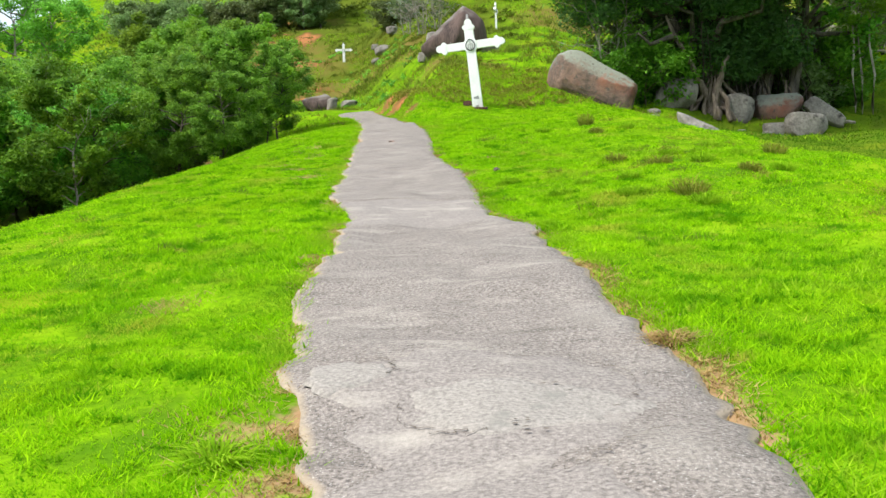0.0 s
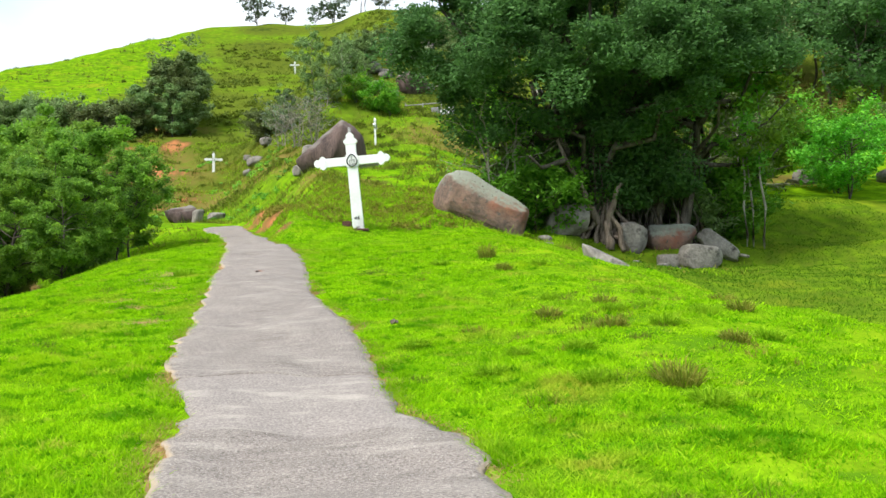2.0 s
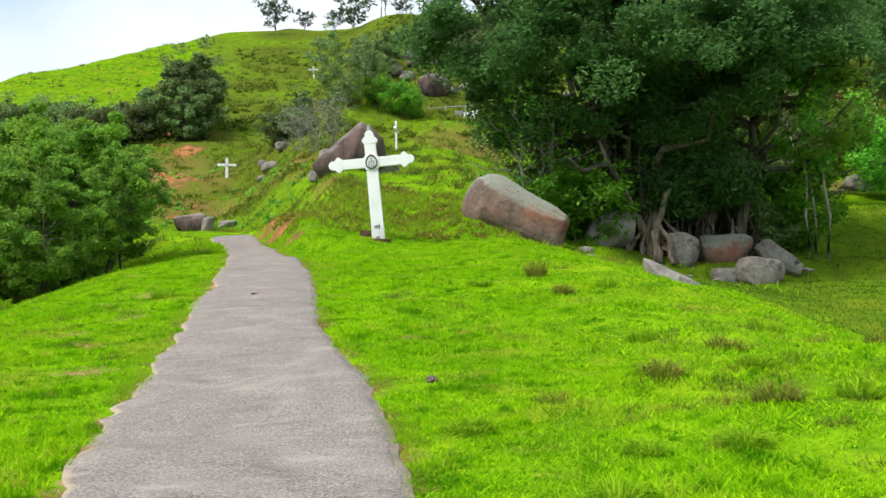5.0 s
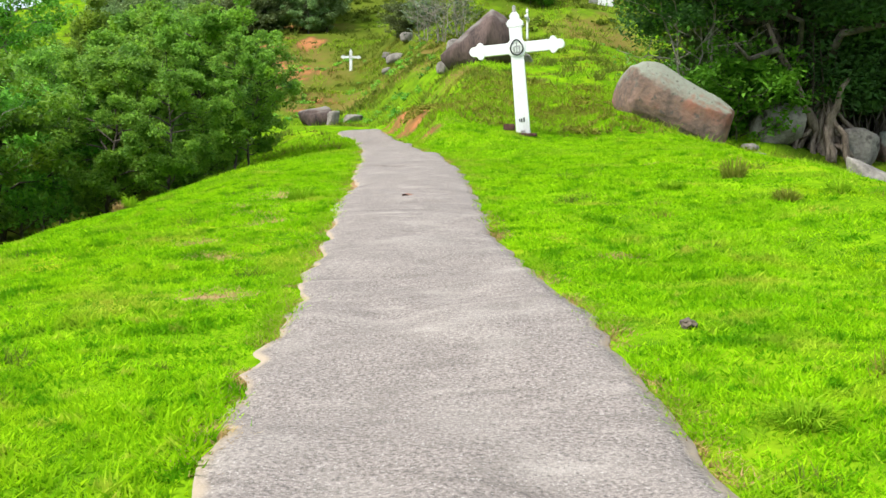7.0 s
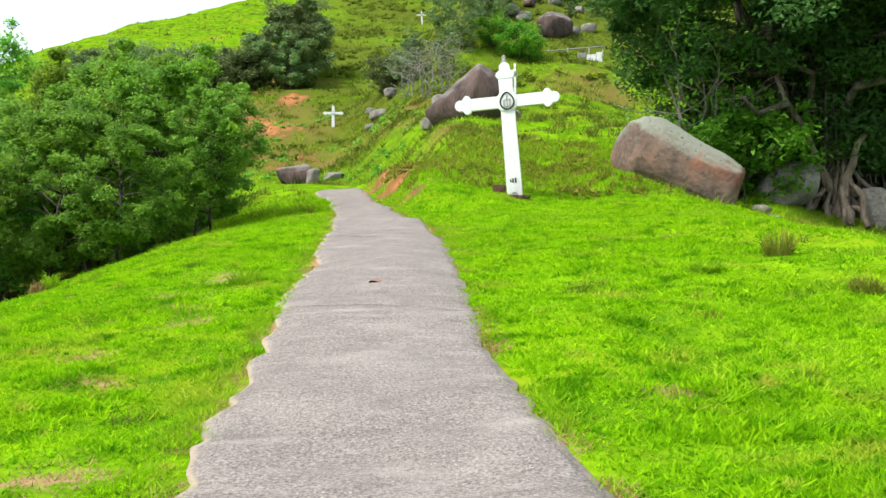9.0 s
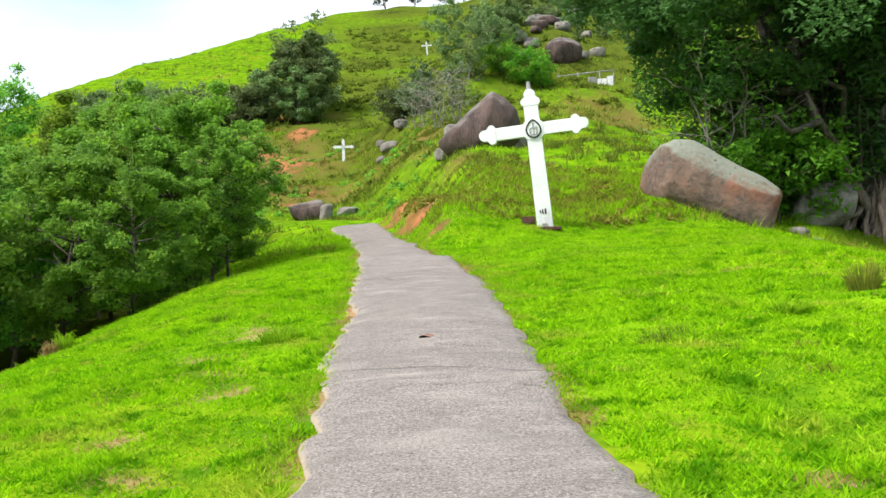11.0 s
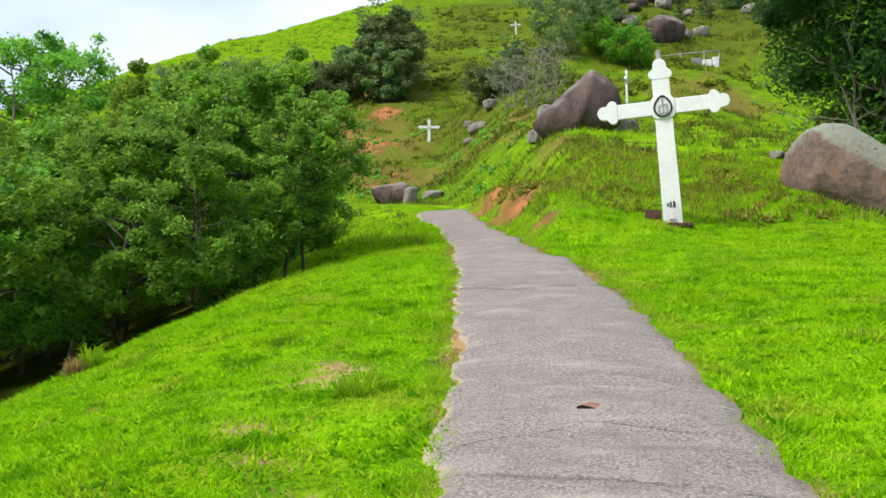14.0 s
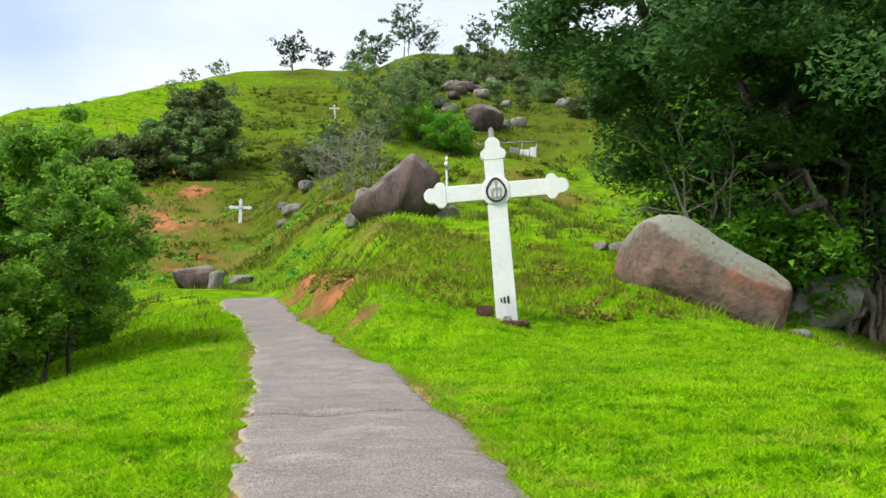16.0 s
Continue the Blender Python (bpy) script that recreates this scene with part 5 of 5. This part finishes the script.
blades("short_turf", gx, gy, 0.052 + 0.018 * vnoise(gx, gy, 1.2, 45), 0.018, M_BLADE, "bright green turf before the leaning cross", 22, 1.3)
gx, gy = scatter(3, 120000, -8.5, 12.0, 34, 47, lambda x, y: turf_cover(x, y) * (0.6 + 0.4 * (x < 7)) * np.clip(1.1 - 1.5 * soil_at(x, y), 0, 1))
blades("short_turf", gx, gy, 0.07 + 0.03 * vnoise(gx, gy, 1.5, 43), 0.022, M_BLADE, "bright green turf on the rising ground", 4)
# Blades of the hollow, with the tree shade put into their colour.
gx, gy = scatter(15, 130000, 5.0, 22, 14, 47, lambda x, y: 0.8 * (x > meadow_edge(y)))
blades("hollow_turf", gx, gy, 0.06 + 0.02 * vnoise(gx, gy, 1.5, 43), 0.026, M_SHADED_HOLLOW, "green turf in the hollow beyond the meadow, coloured darker for tree shade", 16, 1.2)
gx, gy = scatter(5, 26000, -8.0, 8.0, 2.5, 30, lambda x, y: turf_cover(x, y) * sstep(0.25, 0.75, vnoise(x, y, 0.9, 51) * 0.6 + vnoise(x, y, 2.8, 52) * 0.5))
blades("long_grass", gx, gy, 0.075, 0.009, M_TALL, "longer pale grass among the turf", 6, 0.9)
gx, gy = scatter(23, 110000, -6.5, 8.0, 24, 36, lambda x, y: turf_cover(x, y) * sstep(0.2, 0.65, vnoise(x, y, 0.5, 87) * 0.7 + vnoise(x, y, 1.6, 88) * 0.45))
blades("meadow_clumps", gx, gy, 0.085 + 0.03 * vnoise(gx, gy, 0.4, 89), 0.015, M_TALL, "uneven clumps of longer grass before the cross", 24, 1.1)
gx, gy = scatter(17, 150000, 1.0, 8.0, 6, 30, lambda x, y: turf_cover(x, y) * sstep(0.25, 0.7, vnoise(x, y, 0.38, 81) * 0.7 + vnoise(x, y, 1.3, 82) * 0.45))
blades("meadow_clumps", gx, gy, 0.058 + 0.02 * vnoise(gx, gy, 0.3, 83), 0.013, M_TALL, "uneven clumps of longer grass in the meadow", 18, 1.0)
gx, gy = scatter(19, 60000, -6.5, -1.0, 6, 34, lambda x, y: turf_cover(x, y) * sstep(0.3, 0.7, vnoise(x, y, 0.42, 84) * 0.7 + vnoise(x, y, 1.6, 85) * 0.45))
blades("meadow_clumps", gx, gy, 0.052 + 0.02 * vnoise(gx, gy, 0.3, 86), 0.013, M_TALL, "uneven clumps of longer grass in the meadow", 20, 1.0)
rng = np.random.default_rng(31)
bx, by = [], []
for cx, cy, rx, ry in BARE:
    bx += list(cx + rng.normal(0, rx * 0.7, 420))
    by += list(cy + rng.normal(0, ry * 0.7, 420))
bx, by = np.array(bx), np.array(by)
keep = off_path(bx, by) > -0.02
blades("dry_grass", bx[keep], by[keep], 0.035, 0.007, M_DRY, "sparse dry straw on the bare spots", 32, 1.6)


def along_edges(seed, n, y0, y1, middle, spread, patchy):
    """Points strewn along both edges of the path, thick and thin by turns."""
    rng = np.random.default_rng(seed)
    y = rng.uniform(y0, y1, n)
    a, b = path_sides(y)
    off = rng.normal(middle, spread, n)
    left = rng.random(n) < 0.5
    x = np.where(left, a - off, b + off)
    k = rng.random(n) < sstep(-patchy, 0.5, vnoise(x, y, 0.5, seed) + 0.5 * vnoise(x, y, 0.17, seed + 1))
    return x[k], y[k]


gx, gy = along_edges(7, 80000, 2.2, 36, 0.06, 0.055, 0.35)
blades("dry_grass", gx, gy, 0.028, 0.011, M_DRY, "dry straw and litter along the path edge", 8, 2.2)
gx, gy = along_edges(53, 60000, 2.2, 34, 0.10, 0.06, 0.3)
blades("verge_grass", gx, gy, 0.05, 0.010, M_TALL, "ragged grass leaning over the path edge", 54, 1.5)
gx, gy = scatter(9, 90000, -22, 14, 34, 78, lambda x, y: sstep(-0.1, 0.6, vnoise(x, y, 1.7, 54) + 0.5 * vnoise(x, y, 0.6, 55)) * (off_path(x, y) > 0.25) * (x > left_brow(y) - 1) * (1 - 0.6 * (x > 7)) * np.clip(1.2 - 1.4 * soil_at(x, y), 0, 1))
blades("slope_grass", gx, gy, 0.17, 0.05, M_TALL, "rough tussock grass on the slope", 10, 0.9)
gx, gy = scatter(13, 130000, -16, 13, 33, 76, lambda x, y: sstep(0.1, 0.6, vnoise(x, y * 1.4, 1.2, 58) + 0.6 * vnoise(x, y, 0.4, 59)) * (off_path(x, y) > 0.5) * (x > left_brow(y) - 1) * (1 - 0.7 * (x > 7)) * sstep(-8, -1, x + 6 * sstep(45, 60, y)) * np.clip(1.1 - soil_at(x, y), 0, 1))
blades("olive_grass", gx, gy, 0.15, 0.04, M_OLIVE, "brownish olive tussock grass on the slope", 14, 1.1)
gx, gy = scatter(11, 90000, -60, 45, 70, 150, lambda x, y: sstep(0.0, 0.6, vnoise(x, y * 1.5, 2.6, 56) + 0.5 * vnoise(x, y, 0.9, 57)) * (1 - 0.7 * sstep(84, 96, y) * sstep(-10, -18, x)))
blades("hill_grass", gx, gy, 0.17, 0.13, M_HILL, "rough tussock grass on the hill", 12, 0.9)


def tussocks(name, seed, n, per, x0, x1, y0, y1, r, tall, wide, mat, label, keep):
    """Rounded grass tussocks past counting: blades fanned out round scattered centres."""
    rng = np.random.default_rng(seed)
    cx, cy = scatter(seed, n, x0, x1, y0, y1, keep)
    size = rng.uniform(0.5, 1.3, len(cx)).repeat(per)
    a, q = rng.uniform(0, 2 * math.pi, len(size)), np.sqrt(rng.random(len(size))) * r * size
    x, y = cx.repeat(per) + q * np.cos(a), cy.repeat(per) + 0.7 * q * np.sin(a)
    blades(name, x, y, tall * size * (1.2 - 0.8 * q / (r * size)), wide, mat, label, seed + 1, 0.9)


def open_hill(x, y):
    return (off_path(x, y) > 0.6) * (x > left_brow(y) - 1) * np.clip(1.1 - 1.3 * soil_at(x, y), 0, 1)


tussocks("hill_tussocks", 201, 5200, 16, -40, 40, 78, 150, 0.55, 0.42, 0.11, M_HILL, "rounded olive tussocks over the hill", lambda x, y: sstep(-0.5, 0.5, vnoise(x, y * 1.6, 3.5, 201)) * (1 - 0.85 * sstep(84, 96, y) * sstep(-10, -18, x)))
tussocks("slope_tussocks", 203, 3000, 22, -20, 16, 47, 79, 0.34, 0.32, 0.06, M_HILL, "rounded green tussocks on the slope", lambda x, y: open_hill(x, y) * sstep(-0.5, 0.4, vnoise(x, y * 1.6, 2.4, 203)))
tussocks("bank_tussocks", 205, 1100, 40, -2.6, 7.5, 33.4, 47, 0.20, 0.24, 0.026, M_OLIVE, "brownish tussocks on the bank", lambda x, y: open_hill(x, y) * sstep(-0.3, 0.5, vnoise(x, y * 1.4, 1.1, 205)))
tussocks("bank_tussocks", 207, 1500, 40, -2.6, 8.0, 33.4, 47, 0.20, 0.22, 0.024, M_TALL, "bright tussocks on the bank", lambda x, y: open_hill(x, y) * sstep(-0.3, 0.5, vnoise(x, y * 1.4, 0.9, 207)))


def rough_meadow(x, y):
    return turf_cover(x, y) * sstep(-0.1, 0.6, vnoise(x, y, 1.1, 211) + 0.5 * vnoise(x, y, 0.4, 212))


tussocks("meadow_tussocks", 211, 420, 60, 1.2, 7.5, 9.5, 21, 0.15, 0.10, 0.009, M_OLIVE, "olive and brown grass tussocks in the meadow", rough_meadow)
tussocks("meadow_tussocks", 213, 240, 60, 0.6, 7.5, 7.5, 24, 0.16, 0.10, 0.009, M_HILL, "dark green grass tussocks in the meadow", rough_meadow)
tussocks("meadow_tussocks", 215, 80, 60, -6.0, -1.6, 9, 27, 0.14, 0.09, 0.009, M_HILL, "dark green grass tussocks in the meadow", rough_meadow)


def scrub_patch(name, seed, n, x0, x1, y0, y1, size, leaf, mat, label, keep):
    """Low weeds and scrub too many to count: little heaps of leaves on the slope."""
    rng = np.random.default_rng(seed)
    x, y = scatter(seed, n, x0, x1, y0, y1, keep)
    c = np.stack([x, y, height(x, y) + size * 0.25], 1)
    pts = clump_points(rng, c, size, len(c) * 34, 0.6)
    tagged(new(name, leaf_mesh(name, pts, leaf, mat, rng)), label, "scrub", kind="stuff")


scrub_patch("hill_scrub", 71, 4200, -24, 56, 60, 150, 0.34, 0.15, M_HILL, "small dark weeds dotted over the hill", lambda x, y: sstep(-0.2, 0.6, vnoise(x, y, 5, 71)) * (1 - 0.9 * sstep(84, 96, y) * sstep(-10, -18, x)))
scrub_patch("slope_weeds", 72, 420, -12, -1, 56, 74, 0.26, 0.09, M_LEAF_MID, "green weeds below the small cross", lambda x, y: sstep(-0.2, 0.5, vnoise(x, y, 2, 72)) * (x < -3 + 0.1 * (y - 56)))
scrub_patch("bank_weeds", 73, 1100, -2.8, 3.6, 33.5, 50, 0.15, 0.05, M_OLIVE, "olive weeds on the bank", lambda x, y: sstep(-0.1, 0.5, vnoise(x, y, 1.0, 73)) * (off_path(x, y) > 0.6))


def tuft(x, y, r, h, n, mat, label, seed, group):
    rng = np.random.default_rng(seed)
    a, q = rng.uniform(0, 2 * math.pi, n), np.sqrt(rng.random(n)) * r * 0.5
    px, py = q * np.cos(a), q * np.sin(a)
    base = hz(x, y)
    pz = height(px + x, py + y) - base - 0.01
    w = rng.uniform(0.006, 0.014, n)
    hh = h * rng.uniform(0.35, 1.1, n) * (1.15 - 0.9 * q / r)
    d = a + rng.normal(0, 0.5, n)
    out = r * rng.uniform(0.2, 1.05, n)
    b = rng.uniform(0, 2 * math.pi, n)
    v = np.empty((n, 5, 3))
    sx, sy = np.cos(b) * w / 2, np.sin(b) * w / 2
    mx, my, mz = px + np.cos(d) * out * 0.35, py + np.sin(d) * out * 0.35, pz + hh * 0.75
    v[:, 0], v[:, 1] = np.stack([px - sx, py - sy, pz], 1), np.stack([px + sx, py + sy, pz], 1)
    v[:, 2], v[:, 3] = np.stack([mx + sx * 0.8, my + sy * 0.8, mz], 1), np.stack([mx - sx * 0.8, my - sy * 0.8, mz], 1)
    v[:, 4] = np.stack([px + np.cos(d) * out, py + np.sin(d) * out, pz + hh * rng.uniform(0.6, 1.0, n)], 1)
    k = np.arange(n)[:, None] * 5
    f = [tuple(r_) for r_ in (k + np.array([0, 1, 2, 3])).tolist()] + [tuple(r_) for r_ in (k + np.array([3, 2, 4])).tolist()]
    me = mesh_from("grass_tuft", v.reshape(-1, 3), f, (mat,))
    ob = new("grass_tuft", me)
    ob.location = (x, y, base)
    return tagged(ob, label, "grass", group)


for k, (x, y, r, h) in enumerate(TUFTS):
    tuft(x, y, r * 1.0, h * 0.85, 260, M_TUFT if k in (0, 1, 4, 8, 9, 12, 17, 19, 22) else M_TALL, "dark coarse weed tuft in the turf" if k in (0, 1, 4, 8, 9, 12, 17, 19, 22) else "green coarse grass tuft in the turf", 100 + k, "weed tufts")
tuft(-5.85, 24.7, 0.14, 0.22, 220, M_DRY, "dry brown grass tuft at the gully brow", 150, "brow tufts")
tuft(-5.75, 24.85, 0.17, 0.28, 200, M_TALL, "tall green grass tuft at the gully brow", 151, "brow tufts")
tuft(1.27, 6.0, 0.15, 0.08, 300, M_DRY, "dry grass tuft at the path edge", 152, "path edge tufts")
tuft(-0.55, 4.75, 0.20, 0.08, 260, M_TALL, "grass tuft creeping over the path edge", 153, "path edge tufts")

# dead branches lying on the shaded slope
for x, y, turn, l in ((20.2, 49.6, 8, 3.6), (22.6, 50.4, -14, 2.8), (19.0, 51.0, 40, 2.0)):
    rng = np.random.default_rng(int(x * 10))
    t = Tubes()
    main = bent(rng, (-l / 2, 0, 0.10), (l / 2, 0, 0.30), 6, 0.03)
    t.add(main, [0.09, 0.085, 0.08, 0.07, 0.06, 0.05, 0.03], 7)
    for k in (2, 3, 4):
        t.add(bent(rng, main[k], (main[k][0] + 0.5, rng.normal(0, 0.4), rng.uniform(0.0, 0.9)), 3, 0.05), [0.045, 0.035, 0.025, 0.012], 5)
    ob = tagged(new("dead_branch", t.mesh("dead_branch", M_PALEBARK)), "pale dead branch lying on the slope", "branch", "dead branches")
    ob.matrix_world = pose(x, y, hz(x, y), 0, 0, turn)
stick = Tubes()
stick.add([(0, 0, 0.05), (0.35, -0.1, 0.08), (0.6, -0.15, 0.02)], [0.06, 0.055, 0.045], 7)
ob = tagged(new("stick", stick.mesh("stick", M_PALEBARK)), "short pale stick beside the tilted boulder", "stick")
ob.matrix_world = pose(13.55, 37.2, hz(13.55, 37.2), 0, 0, -20)

# fallen leaf and small stones on the path
bm = bmesh.new()
n = 18
rim = [bm.verts.new((0.07 * math.cos(2 * math.pi * k / n), 0.042 * math.sin(2 * math.pi * k / n) * (1 + 0.2 * math.cos(2 * math.pi * k / n)), 0.012 + 0.012 * math.sin(4 * math.pi * k / n))) for k in range(n)]
mid = bm.verts.new((0, 0, 0.034))
for k in range(n):
    bm.faces.new((rim[k], rim[(k + 1) % n], mid))
me = bpy.data.meshes.new("fallen_leaf")
bm.to_mesh(me)
bm.free()
me.materials.append(M_LEAF_FALL)
ob = tagged(new("fallen_leaf", me), "large curled reddish fallen leaf on the path", "leaf")
ob.matrix_world = pose(-1.18, 21.1, hz(-1.18, 21.1) + 0.028, 0, 0, 20)


def clod(x, y, r, seed):
    """A dry dark lump of earth lying on the turf."""
    bm = bmesh.new()
    bmesh.ops.create_icosphere(bm, subdivisions=3, radius=r)
    for v in bm.verts:
        v.co *= 1 + 0.5 * noise.noise(v.co / r * 1.6 + Vector((seed, 0, 0))) + 0.2 * noise.noise(v.co / r * 5)
        v.co.z *= 0.6
    me = bpy.data.meshes.new("earth_clod")
    bm.to_mesh(me)
    bm.free()
    me.materials.append(M_CRACK)
    ob = tagged(new("earth_clod", me), "dark dry clod of earth on the turf", "clod")
    ob.location = (x, y, hz(x, y) + r * 0.45)


clod(0.73, 15.17, 0.045, 1)
tuft(-1.40, 16.37, 0.12, 0.05, 160, M_TALL, "flat grass tuft growing on the path edge", 154, "path edge tufts")
